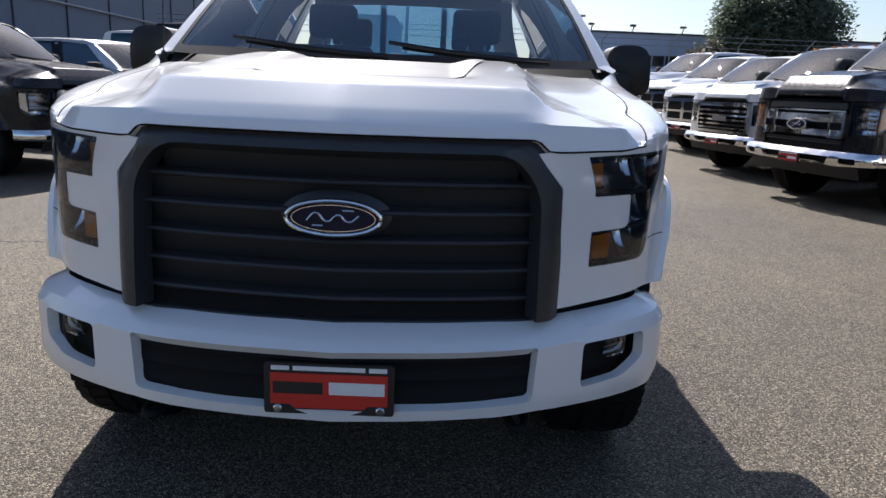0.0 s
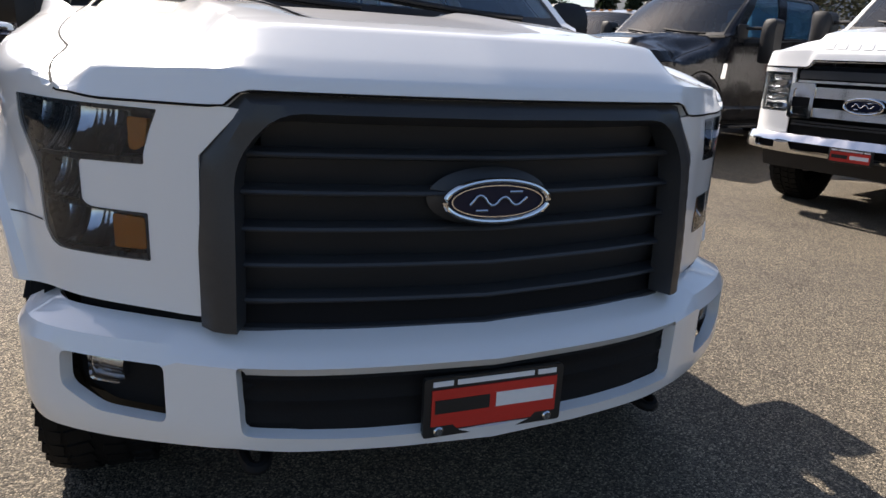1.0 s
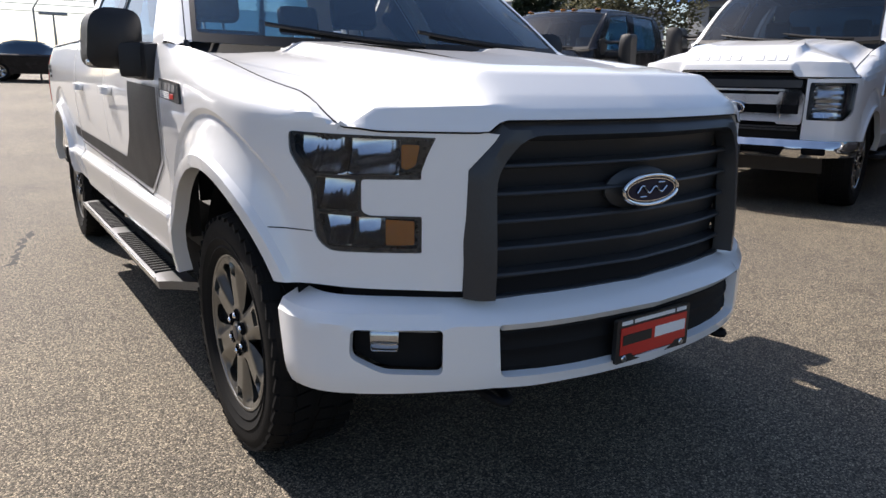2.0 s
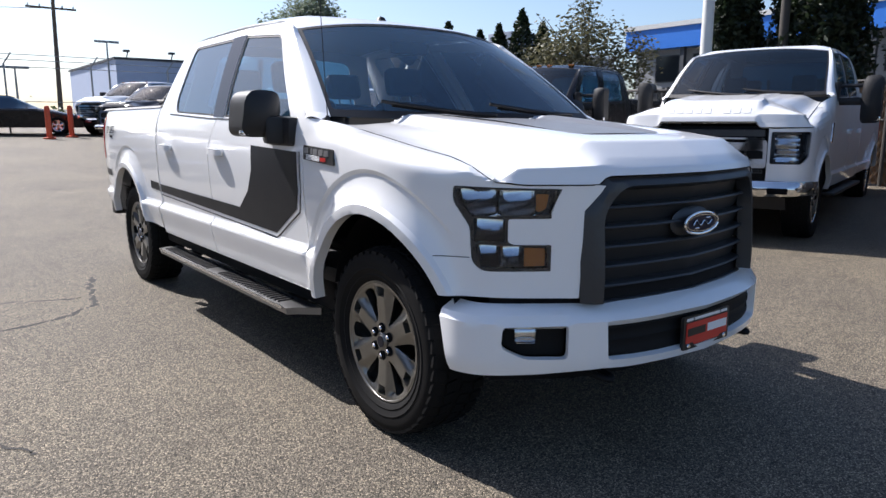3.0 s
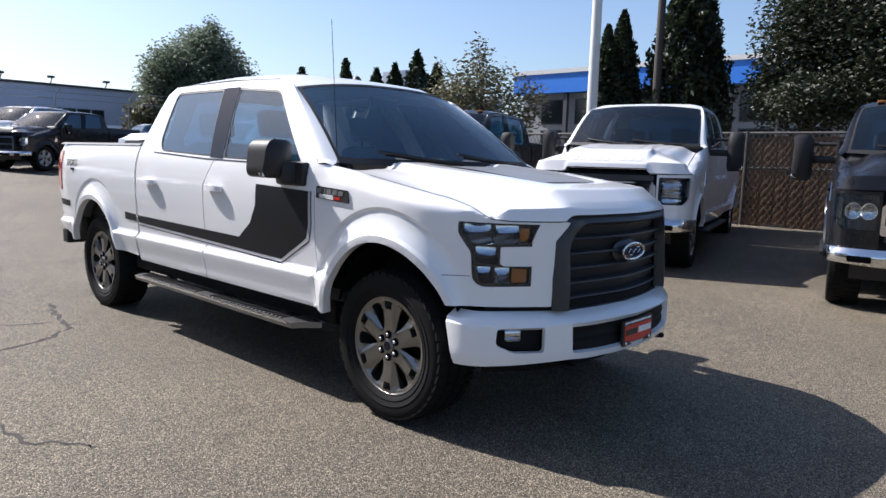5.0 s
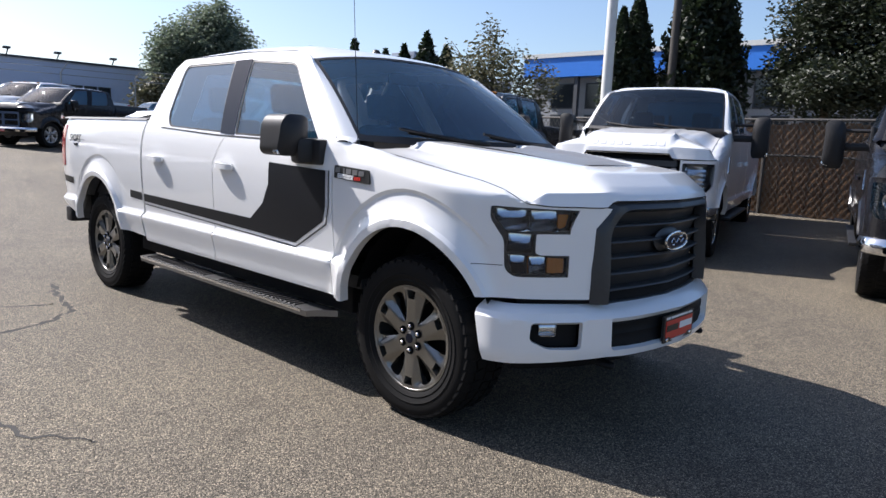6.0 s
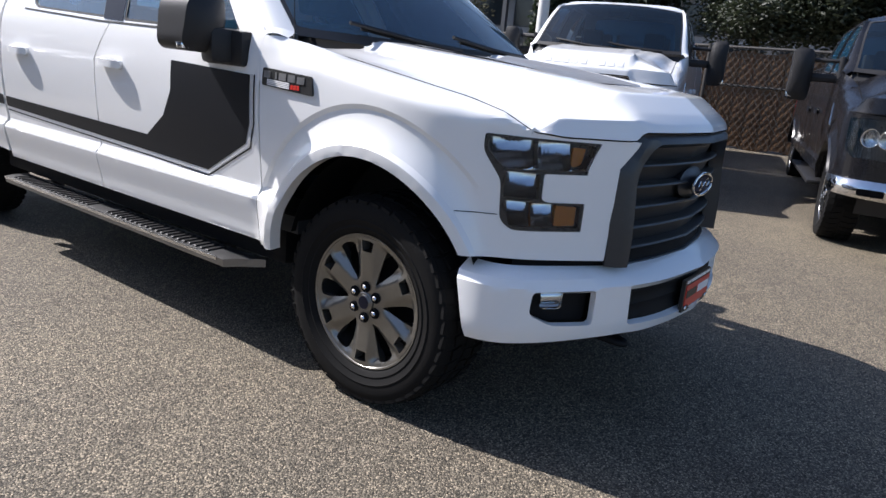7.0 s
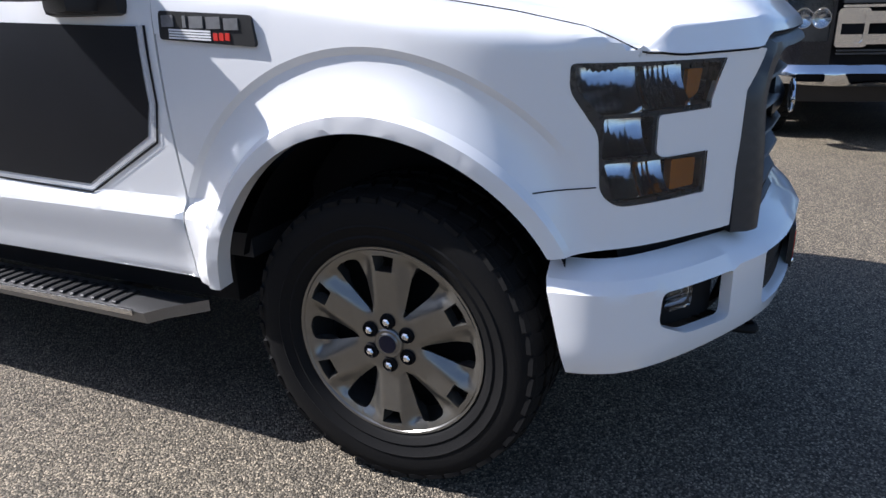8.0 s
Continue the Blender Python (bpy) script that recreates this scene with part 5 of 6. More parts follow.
def lot_pickup(name, label, paint, m, style="bars", alloy=None, tow=True, bumper=None, markers=False, scale=1.06, tall=1.0, orange=False, cabin_tint=TINT, group="pickups parked in the lot"):
    """A parked pickup: shared body, with the nose of its kind."""
    b = Body(DUTY_PLAN, DUTY_EDGE)
    root = thing(name, m, label, "pickup truck", group)
    lamp = rounded([(b.s_of(0.955), 1.150), (b.s_of(0.63), 1.150), (b.s_of(0.63), 0.880), (b.s_of(0.90), 0.880), (b.s_of(0.95), 0.95)], 0.02)
    hood_b, _ = shell(root, b, paint, lamp, zf=1.195, rise=0.10, dome=0.010, step=0.05, alloy=alloy or BRIGHT_ALLOY, spokes=6 if style != "cross" else 5, gr=((0.605, 0.700), (0.605, 0.950), (0.605, 1.168)), tint=cabin_tint, shield=LOT_SHIELD)
    side_mirror(root, PLASTIC if style != "cross" else paint, tow)
    on_b = lambda lift: (lambda s, z: b.side(s, z, lift))
    for flip in (True, False):
        f = mirrored if flip else (lambda q: q)
        hl = thing("headlamp", Matrix(), "", "")
        hl.parent = root
        part("housing", f(sheet(lamp, on_b(-0.05), (), 0.06, 0, (-1, -1, 0))), LAMP_DARK, hl)
        if style == "twin":
            for k, s in enumerate((b.s_of(0.70), b.s_of(0.82))):
                p = b.side(s, 1.03, -0.03)
                part("round_reflector", f(moved(lathe([(0.0, 0.0), (0.04, -0.012), (0.062, -0.035), (0.066, -0.035)], 20), Matrix.Translation(p) @ pose(0, 0, 0, 0, 0, 90))), REFLECTOR, hl)
        else:
            s0, s1 = b.s_of(0.66), b.s_of(0.90)
            for za, zb in ((1.06, 1.13), (0.975, 1.045), (0.90, 0.96)):
                part("reflector", f(sheet(rounded([(s0, za), (s1, za), (s1, zb), (s0, zb)], 0.012), lambda s, z: b.side(s, z, -0.035 + 0.02 * ((z - (za + zb) / 2) / 0.035) ** 2), (), 0.03, 0.02, (-1, -1, 0))), REFLECTOR, hl)
        part("marker", f(sheet([(b.s_of(0.905), 0.92), (b.s_of(0.95), 0.98), (b.s_of(0.95), 1.13), (b.s_of(0.915), 1.13)], on_b(-0.012), (), 0.05, 0, (-1, -1, 0))), AMBER if orange else REFLECTOR, hl)
        part("lens", f(sheet(lamp, on_b(0.002), (), 0.05, 0.004, (-1, -1, 0))), LENS, hl).visible_shadow = False
    g = thing("grille", Matrix(), "", "")
    g.parent = root

    def gx(x, z, push):
        return Vector((x, b.y_of(x) - push, z))

    part("backing", surf(lambda u, v: gx(lerp(-0.61, 0.61, u), lerp(0.66, 1.18, v), -0.05), 14, 2, (0, -1, 0)), GRILLE_DARK, g)

    def strip(nm, x0, x1, z0, z1, push, material, depth=0.05):
        return part(nm, sheet(rounded([(x0, z0), (x1, z0), (x1, z1), (x0, z1)], min(0.018, (z1 - z0) * 0.3)), lambda x, z: gx(x, z, push), (), 0.06, depth, (0, -1, 0)), material, g)

    shine = CHROME
    if style in ("bars", "twin"):
        strip("top_slat", -0.57, 0.57, 1.115, 1.160, 0.0, GRILLE)
        for z in (1.092, 0.800, 0.775):
            strip("slat", -0.57, 0.57, z, z + 0.014, 0.01, shine if z > 0.9 else GRILLE, 0.03)
        strip("upper_bar", -0.60, 0.60, 0.995, 1.070, 0.035, shine)
        strip("lower_bar", -0.60, 0.60, 0.855, 0.925, 0.035, shine)
        for k in (-1, 1):
            part("end_bracket", sheet(rounded([(k * 0.40, 0.835), (k * 0.605, 0.835), (k * 0.605, 1.090), (k * 0.40, 1.090)], 0.03), lambda x, z: gx(x, z, 0.045), [rounded([(k * 0.43, 0.868), (k * 0.575, 0.868), (k * 0.575, 1.058), (k * 0.43, 1.058)], 0.025)], 0.05, 0.06, (0, -1, 0)), shine, g)
            part("bracket_void", sheet([(k * 0.43, 0.868), (k * 0.575, 0.868), (k * 0.575, 1.058), (k * 0.43, 1.058)], lambda x, z: gx(x, z, 0.03), (), 0.07, 0, (0, -1, 0)), GRILLE_DARK, g)
        badge(root, b.y_of(0) - 0.075, 0.0, 0.962, 1.25)
    elif style == "slots":
        part("surround", sheet(rounded([(-0.60, 0.72), (0.60, 0.72), (0.60, 1.165), (-0.60, 1.165)], 0.04), lambda x, z: gx(x, z, 0.03), [rounded([(-0.55, 0.77), (0.55, 0.77), (0.55, 1.12), (-0.55, 1.12)], 0.04)], 0.05, 0.05, (0, -1, 0)), shine, g)
        for i in range(5):
            strip("slat", -0.55, 0.55, 0.79 + 0.066 * i, 0.818 + 0.066 * i, 0.012, shine, 0.03)
        bars([3], -0.16, 0.16, 0.92, 0.99, b.y_of(0) - 0.045, STEEL, g)
    else:
        part("surround", sheet(rounded([(-0.60, 0.72), (0.60, 0.72), (0.60, 1.165), (-0.60, 1.165)], 0.05), lambda x, z: gx(x, z, 0.03), [rounded([(k * 0.05, a), (k * 0.54, a), (k * 0.54, a + 0.15), (k * 0.05, a + 0.15)], 0.03) for k in (-1, 1) for a in (0.775, 0.965)], 0.05, 0.05, (0, -1, 0)), shine, g)
        for a in (0.80, 0.83, 0.86, 0.89, 0.99, 1.02, 1.05, 1.08):
            strip("slat", -0.54, 0.54, a, a + 0.010, -0.02, GRILLE, 0.02)
    fog = lambda k: rounded([(k * 0.62, 0.545), (k * 0.80, 0.545), (k * 0.80, 0.62), (k * 0.62, 0.62)], 0.02)
    nose_bumper(root, b, bumper or CHROME, 0.50, 0.700, [rounded([(-0.46, 0.525), (0.46, 0.525), (0.50, 0.625), (-0.50, 0.625)], 0.02), fog(-1), fog(1)])
    plate_on(root, b.y_of(0) - 0.135, 0.545)
    if style == "bars":
        # embossed word on the bonnet's nose, as plain bars
        hood_word = thing("embossed_word", Matrix(), "", "")
        hood_word.parent = root
        for i in range(9):
            if i != 5:
                u0 = -0.44 + 0.1 * i
                part("stroke", sheet(rounded([(u0, 0.10), (u0 + 0.07, 0.10), (u0 + 0.07, 0.17), (u0, 0.17)], 0.01), lambda u, v: hood_b(u, v) + Vector((0, -0.001, 0.0015)), (), 0.04, 0.003, (0, -1, 1)), paint, hood_word)
    for sx in (-1, 1):
        f = mirrored if sx > 0 else (lambda q: q)
        part("running_board", f(box(-1.04, -0.86, 0.62, 2.84, 0.40, 0.44, 0.012)), PLASTIC, root)
        part("wing_vent", f(sheet(rounded([(0.36, 1.06), (0.46, 1.06), (0.48, 1.20), (0.40, 1.20)], 0.01), lambda s, z: b.side(s, z, 0.008), (), 0.05, 0.01, (-1, 0, 0))), CHROME, root)
    if markers:
        for x in (-0.55, -0.18, 0.0, 0.18, 0.55):
            part("roof_marker", box(x - 0.035, x + 0.035, 1.17, 1.24, 1.880 - 0.03 * abs(x), 1.917 - 0.03 * abs(x), 0.012), AMBER, root)
    boxier(root, 0.85 if tow else 0.0)
    root.scale = (scale, scale, scale * tall)
    return root


def at(x, y, heading):
    """A pickup's pose from the place of its front axle; heading in degrees from -y, to the left."""
    return pose(x, y, rise_at(x, y), 0, 0, heading)


ws = lot_pickup("pickup_truck", "white heavy-duty pickup with chrome grille and tow mirrors", WHITE, at(5.42, 2.165, -75), tall=1.086)
bk = lot_pickup("pickup_truck", "black heavy-duty pickup with amber roof markers and chrome grille", BLACK_PAINT, at(5.42, 6.2, -75), markers=True, tall=1.086, orange=True)
s2 = lot_pickup("pickup_truck", "silver-white pickup with slotted chrome grille", SILVER_PAINT, at(5.52, 8.95, -75), "slots", markers=True)
s3 = lot_pickup("pickup_truck", "white pickup with four-window chrome grille", WHITE, at(5.85, 11.9, -75), "cross", tow=False, scale=1.0)
dk = lot_pickup("pickup_truck", "black older pickup with round twin headlamps and chrome bumper", BLACK_PAINT, at(4.887, -1.66, -76), "twin", bumper=CHROME, markers=True, tall=1.033)
l1 = lot_pickup("pickup_truck", "black pickup with chrome grille facing across the aisle", BLACK_PAINT, at(-4.85, 6.4, 75), "slots", tow=False, scale=1.0, tall=0.95)
l2 = lot_pickup("pickup_truck", "pale grey pickup with dark windows facing across the aisle", SILVER_PAINT, at(-4.35, 9.9, 75), "bars", tow=False, scale=1.0, tall=0.87)
blk_ram = lot_pickup("pickup_truck", "black pickup with four-window chrome grille at the end of the row", BLACK_PAINT, at(3.95, 22.9, -62), "cross", tow=False, scale=1.0, alloy=STEEL)


def again(ob, m, label):
    c = copy_thing(ob, m)
    c["label"] = label
    return c


again(s3, at(6.1, 14.9, -75), "white pickup with four-window chrome grille in the row")
again(s2, at(6.3, 17.9, -75), "silver-white pickup farther along the row")
again(s2, at(4.2, 27.2, -62), "silver-white pickup with slotted grille by the far fence")
again(s3, at(-4.4, 13.4, 75), "white pickup with four-window grille facing across the aisle")
again(bk, at(-4.6, 17.0, 75), "black heavy-duty pickup facing across the aisle")


def sedan(m, paint, label):
    """A saloon car of lofted sections with glass, wheels and lamps."""
    root = thing("car", m, label, "car", "cars by the far fence")
    low = [(-2.2, 0.55), (-2.1, 0.70), (-1.2, 0.90), (-0.6, 0.98), (1.5, 1.0), (2.1, 0.98), (2.25, 0.70)]

    def hull(u, v):
        y = lerp(-2.25, 2.25, v)
        a = 2 * u - 1
        top = interp(y, low)
        w = 0.90 - 0.16 * smooth(1.2, 2.25, abs(y))
        t = abs(a)
        if t > 0.55:
            k = (t - 0.55) / 0.45
            return Vector((math.copysign(w * (1 - 0.05 * k), a), y, lerp(top - 0.08, 0.25, k)))
        return Vector((math.copysign(w * (t / 0.55) ** 0.7, a), y, top - 0.08 * (t / 0.55) ** 4))

    part("hull", surf(hull, 28, 40, (0, 0, 1)), paint, root)

    def cabin(u, v, k=1.0):
        y = lerp(-0.75, 1.75, v)
        a = 2 * u - 1
        top = interp(y, [(-0.75, 0.97), (0.15, 1.40), (0.9, 1.43), (1.35, 1.33), (1.75, 1.0)])
        t = abs(a)
        z = lerp(0.94, top, min(1, (1 - t) / 0.35))
        return Vector((a * lerp(0.84, 0.62, (z - 0.94) / 0.5) * k, y, z))

    part("glasshouse", surf(cabin, 24, 24, (0, 0, 1)), TINT, root)
    part("cabin_core", surf(lambda u, v: cabin(u, v, 0.93) - Vector((0, 0, 0.05)), 12, 12, (0, 0, 1)), CABIN, root)
    part("roof", surf(lambda u, v: cabin(lerp(0.2, 0.8, u), lerp(0.33, 0.82, v)) + Vector((0, 0, 0.012)), 10, 10, (0, 0, 1), 0.02), paint, root)
    for x, y, sd in ((-0.78, -1.4, -1), (0.78, -1.4, 1), (-0.78, 1.4, -1), (0.78, 1.4, 1)):
        w = wheel(root, x, y, sd, BRIGHT_ALLOY, 5, 0.03, False)
        w.matrix_local = pose(x, y, 0.32) @ (Matrix() if sd < 0 else pose(0, 0, 0, 0, 0, 180)) @ Matrix.Scale(0.8, 4)
    for x in (-0.62, 0.62):
        part("headlamp", box(x - 0.16, x + 0.16, -2.24, -2.05, 0.60, 0.72, 0.03), REFLECTOR, root)
        part("tail_lamp", box(x - 0.18, x + 0.18, 2.10, 2.27, 0.74, 0.88, 0.03), REDLENS, root)
    return root


sedan(at(1.2, 28.3, 75), BLACK_PAINT, "black saloon car by the far fence")
sedan(at(13.5, 33.0, 100), SILVER_PAINT, "silver saloon car by the far fence")
sedan(at(-2.6, 33.5, 80), NAVY_PAINT, "dark blue saloon car by the far fence")
# ---- trees ----
def leaves(pts, size, flat=0.5, rng=None):
    """One mesh of small folded leaves at the given places."""
    n = len(pts)
    a = rng.uniform(0, 2 * np.pi, n)
    t = rng.uniform(-1, 1, n)
    d = np.c_[np.cos(a) * np.sqrt(1 - (t * flat) ** 2), np.sin(a) * np.sqrt(1 - (t * flat) ** 2), t * flat]
    e = np.cross(d, rng.normal(size=(n, 3)))
    e /= np.linalg.norm(e, axis=1)[:, None] + 1e-9
    s = (size * rng.uniform(0.6, 1.3, n))[:, None]
    nn = np.cross(d, e)
    v = np.stack([pts - d * s, pts + e * s * 0.5 + nn * s * 0.12, pts + d * s, pts - e * s * 0.5 + nn * s * 0.12], 1).reshape(-1, 3)
    f = np.arange(4 * n).reshape(-1, 4)
    me = bpy.data.meshes.new("leaves")
    me.from_pydata(v.tolist(), [], f.tolist())
    return me


def tree(name, label, x, y, height, trunk_r, clumps, count, size, material, bark, crown_name="crown", seed=1, limbs=7):
    """A trunk with limbs and a crown of clumps: rows of (x, y, z, rx, rz) round the foot."""
    rng = np.random.default_rng(seed)
    root = thing(name, pose(x, y, rise_at(x, y)), label, "tree")
    top = max(c[2] for c in clumps)
    bend = [(0, 0, -0.1), (0.05, 0.03, top * 0.3), (-0.04, 0.08, top * 0.6), (0.03, 0.0, top)]
    part("trunk", tube(chaikin(bend, 2), [lerp(trunk_r, trunk_r * 0.25, i / 12) for i in range(len(chaikin(bend, 2)))], 9), bark, root)
    for i in range(limbs):
        c = clumps[i % len(clumps)]
        z = top * rng.uniform(0.25, 0.6)
        p = [(0, 0, z), (c[0] * 0.4 + rng.normal(0, 0.1), c[1] * 0.4 + rng.normal(0, 0.1), z + (c[2] - z) * 0.6), (c[0] + rng.normal(0, c[3] * 0.3), c[1] + rng.normal(0, c[3] * 0.3), c[2] + c[4] * 0.6)]
        q = chaikin(p, 2)
        part("limb", tube(q, [lerp(trunk_r * 0.4, 0.008, k / (len(q) - 1)) for k in range(len(q))], 6), bark, root)
    vol = np.array([c[3] ** 2 * c[4] for c in clumps])
    pick = rng.choice(len(clumps), count, p=vol / vol.sum())
    u = rng.normal(size=(count, 3))
    u /= np.linalg.norm(u, axis=1)[:, None]
    r = rng.uniform(0.25, 1.0, count) ** 0.45
    # twigs gather the leaves in tufts
    tuft = rng.normal(size=(len(clumps), 60, 3))
    tuft /= np.linalg.norm(tuft, axis=2)[:, :, None]
    near = tuft[pick, rng.integers(0, 60, count)]
    u = u * 0.45 + near * 0.75
    C = np.array(clumps)[pick]
    pts = C[:, :3] + u * r[:, None] * C[:, [3, 3, 4]]
    pts = pts[pts[:, 2] > 0.1]
    me = leaves(pts, size, 0.6, rng)
    me.materials.append(material)
    o = new(crown_name, me)
    o.parent = root
    tagged(o, kind="stuff")
    return root


def conifer(x, y, height, radius, count, size, material, bark, label, seed=3, base=0.05):
    rng = np.random.default_rng(seed)
    root = thing("conifer", pose(x, y, rise_at(x, y)), label, "tree")
    part("trunk", tube([(0, 0, -0.1), (0, 0, height * 0.9)], [radius * 0.12, 0.01], 8), bark, root)
    z = rng.uniform(base, 1, count) ** 1.15
    a = rng.uniform(0, 2 * np.pi, count)
    lump = 1 + 0.14 * np.sin(a * 5 + z * 17) + 0.10 * np.sin(a * 9 - z * 31)
    rr = radius * np.sin(np.pi * np.clip((1 - z) * 0.62, 0, 1)) ** 0.8 * lump * rng.uniform(0.62, 1.06, count)
    pts = np.c_[rr * np.cos(a), rr * np.sin(a), z * height]
    me = leaves(pts, size, 0.95, rng)
    me.materials.append(material)
    o = new("crown", me)
    o.parent = root
    tagged(o, kind="stuff")
    return root


BARK = mat("bark", (0.10, 0.08, 0.06), 0.9, vary=0.35, fine=40, bump=0.6)
LEAF_DARK = leaf_mat("dark_leaf", (0.012, 0.020, 0.008), (0.045, 0.055, 0.030))
LEAF_DULL = leaf_mat("dusty_leaf", (0.055, 0.060, 0.030), (0.16, 0.15, 0.085))
LEAF_HAZY = leaf_mat("grey_green_leaf", (0.075, 0.105, 0.070), (0.19, 0.225, 0.155), 0.5)
LEAF_GREEN = leaf_mat("green_leaf", (0.035, 0.055, 0.024), (0.105, 0.125, 0.062))
CEDAR = leaf_mat("cedar_leaf", (0.008, 0.016, 0.007), (0.030, 0.045, 0.018))
tree("tree", "dense dark broad-leaved tree behind the fence", 21.0, 4.2, 8.5, 0.20, [(0, -0.2, 5.4, 1.9, 2.2), (-0.6, -2.0, 4.4, 1.7, 1.9), (0.2, 1.0, 3.4, 1.2, 1.2), (-0.3, -0.6, 3.2, 2.0, 1.1), (0.2, -3.6, 3.8, 1.6, 1.8), (0.0, -1.2, 7.2, 1.3, 1.4)], 62000, 0.080, LEAF_DARK, BARK, seed=5)
tree("tree", "dark broad-leaved tree spreading over the fence", 22.0, -0.6, 8.0, 0.18, [(0, 0, 4.0, 1.9, 1.9), (0.0, 2.2, 3.2, 1.6, 1.4), (0.3, -2.4, 3.6, 1.9, 1.7), (-0.3, -4.8, 3.5, 1.8, 1.6)], 50000, 0.080, LEAF_DARK, BARK, seed=6)
tree("tree", "sparse dusty small-leaved tree beyond the fence", 20.5, 17.3, 6.0, 0.10, [(0, 0, 3.4, 1.9, 1.6), (0.8, -1.7, 2.9, 1.2, 1.2), (-0.6, 1.7, 3.0, 1.3, 1.2), (-0.1, 0.2, 5.0, 0.7, 1.1), (0.0, 2.6, 4.6, 0.35, 0.9)], 5200, 0.10, LEAF_DULL, BARK, seed=7, limbs=12)
tree("tree", "big rounded green tree with a pointed top", 21.2, 44.0, 10.0, 0.35, [(0, 0, 4.0, 3.2, 3.4), (0.8, 0, 6.1, 2.1, 2.0), (1.0, 0, 7.6, 0.8, 1.5), (-2.0, 0, 3.9, 2.1, 2.7), (2.2, 0, 4.0, 2.4, 3.0), (-2.6, 0, 2.2, 1.8, 2.0)], 60000, 0.125, LEAF_HAZY, BARK, seed=8)
tree("bush", "pale flowering bush beside the parked cars", 15.6, 40.5, 3.0, 0.06, [(0, 0, 1.4, 1.2, 1.3), (0.6, 0, 2.2, 0.7, 0.9)], 1500, 0.16, LEAF_DULL, BARK, seed=9)
for i, (x, y, h, r) in enumerate(((19.4, 10.6, 5.8, 0.72), (20.1, 10.4, 6.4, 0.85), (21.0, 8.3, 8.3, 1.45))):
    conifer(x, y, h, r, 9000 if r < 1 else 26000, 0.11, CEDAR, BARK, "dark narrow conifer behind the fence", 20 + i)
for i, (x, y, h, r) in enumerate(((23.6, 35.0, 5.2, 0.7), (25.0, 34.2, 4.6, 0.6), (26.2, 33.8, 5.9, 0.8), (28.2, 33.0, 5.5, 0.9), (29.4, 32.5, 5.9, 1.0), (31.0, 32.0, 6.9, 1.2), (32.3, 31.4, 6.1, 1.0))):
    conifer(x, y, h, r, 1800, 0.22, CEDAR, BARK, "small dark cedar on the skyline", 40 + i)
# ---- ground, fences, buildings ----
gm = bmesh.new()
bmesh.ops.create_grid(gm, x_segments=200, y_segments=200, size=400)
for v in gm.verts:
    v.co.z = rise_at(v.co.x, v.co.y) if v.co.y < 120 else rise_at(v.co.x, 120)
part("ground", gm, ASPHALT, None, "worn grey-tan asphalt parking lot", kind="structure", category="ground")

CRACK = mat("crack_tar", (0.03, 0.028, 0.026), 0.9, vary=0.3, fine=120)
rngc = random.Random(4)


def crack(pts, w=0.012):
    """A jagged open crack along points on the ground."""
    line = []
    for a, b in zip(pts, pts[1:]):
        n = max(2, int(math.hypot(b[0] - a[0], b[1] - a[1]) / 0.05))
        line += [(lerp(a[0], b[0], i / n) + rngc.gauss(0, 0.014), lerp(a[1], b[1], i / n) + rngc.gauss(0, 0.014)) for i in range(n)]
    bm = bmesh.new()
    prev = None
    for i, p in enumerate(line):
        q = line[min(i + 1, len(line) - 1)] if i < len(line) - 1 else line[i - 1]
        d = Vector((q[0] - p[0], q[1] - p[1])).normalized()
        h = 2.4 * w * rngc.uniform(0.25, 1.0)
        pair_ = (bm.verts.new((p[0] - d.y * h, p[1] + d.x * h, 0.003)), bm.verts.new((p[0] + d.y * h, p[1] - d.x * h, 0.003)))
        if prev:
            bm.faces.new((prev[0], prev[1], pair_[1], pair_[0]))
        prev = pair_
    part("crack", bm, CRACK, None, "dark jagged crack in the asphalt", kind="structure", category="crack")


crack([(-1.25, 9.4), (-1.27, 7.7), (-1.19, 5.62), (-1.12, 5.09), (-1.16, 4.50), (-1.34, 3.67), (-1.42, 3.07), (-1.58, 2.86), (-1.82, 2.74), (-2.0, 2.70), (-2.9, 2.45), (-4.4, 2.5)], 0.013)
crack([(-1.16, 4.50), (-1.0, 4.44), (-0.77, 4.40), (-0.2, 4.45)], 0.009)
crack([(-2.75, 1.75), (-2.42, 1.39), (-2.35, 0.95), (-2.20, 0.80), (-2.09, 0.60)], 0.007)
crack([(-0.31, 10.2), (-0.31, 8.97), (0.2, 8.3)], 0.010)
crack([(1.5, 1.60), (1.9, 1.52), (2.42, 1.43), (3.1, 1.5)], 0.006)
crack([(-4.2, 5.3), (-3.6, 4.9), (-3.4, 4.1), (-2.9, 3.6), (-2.3, 3.6), (-1.45, 3.3)], 0.008)

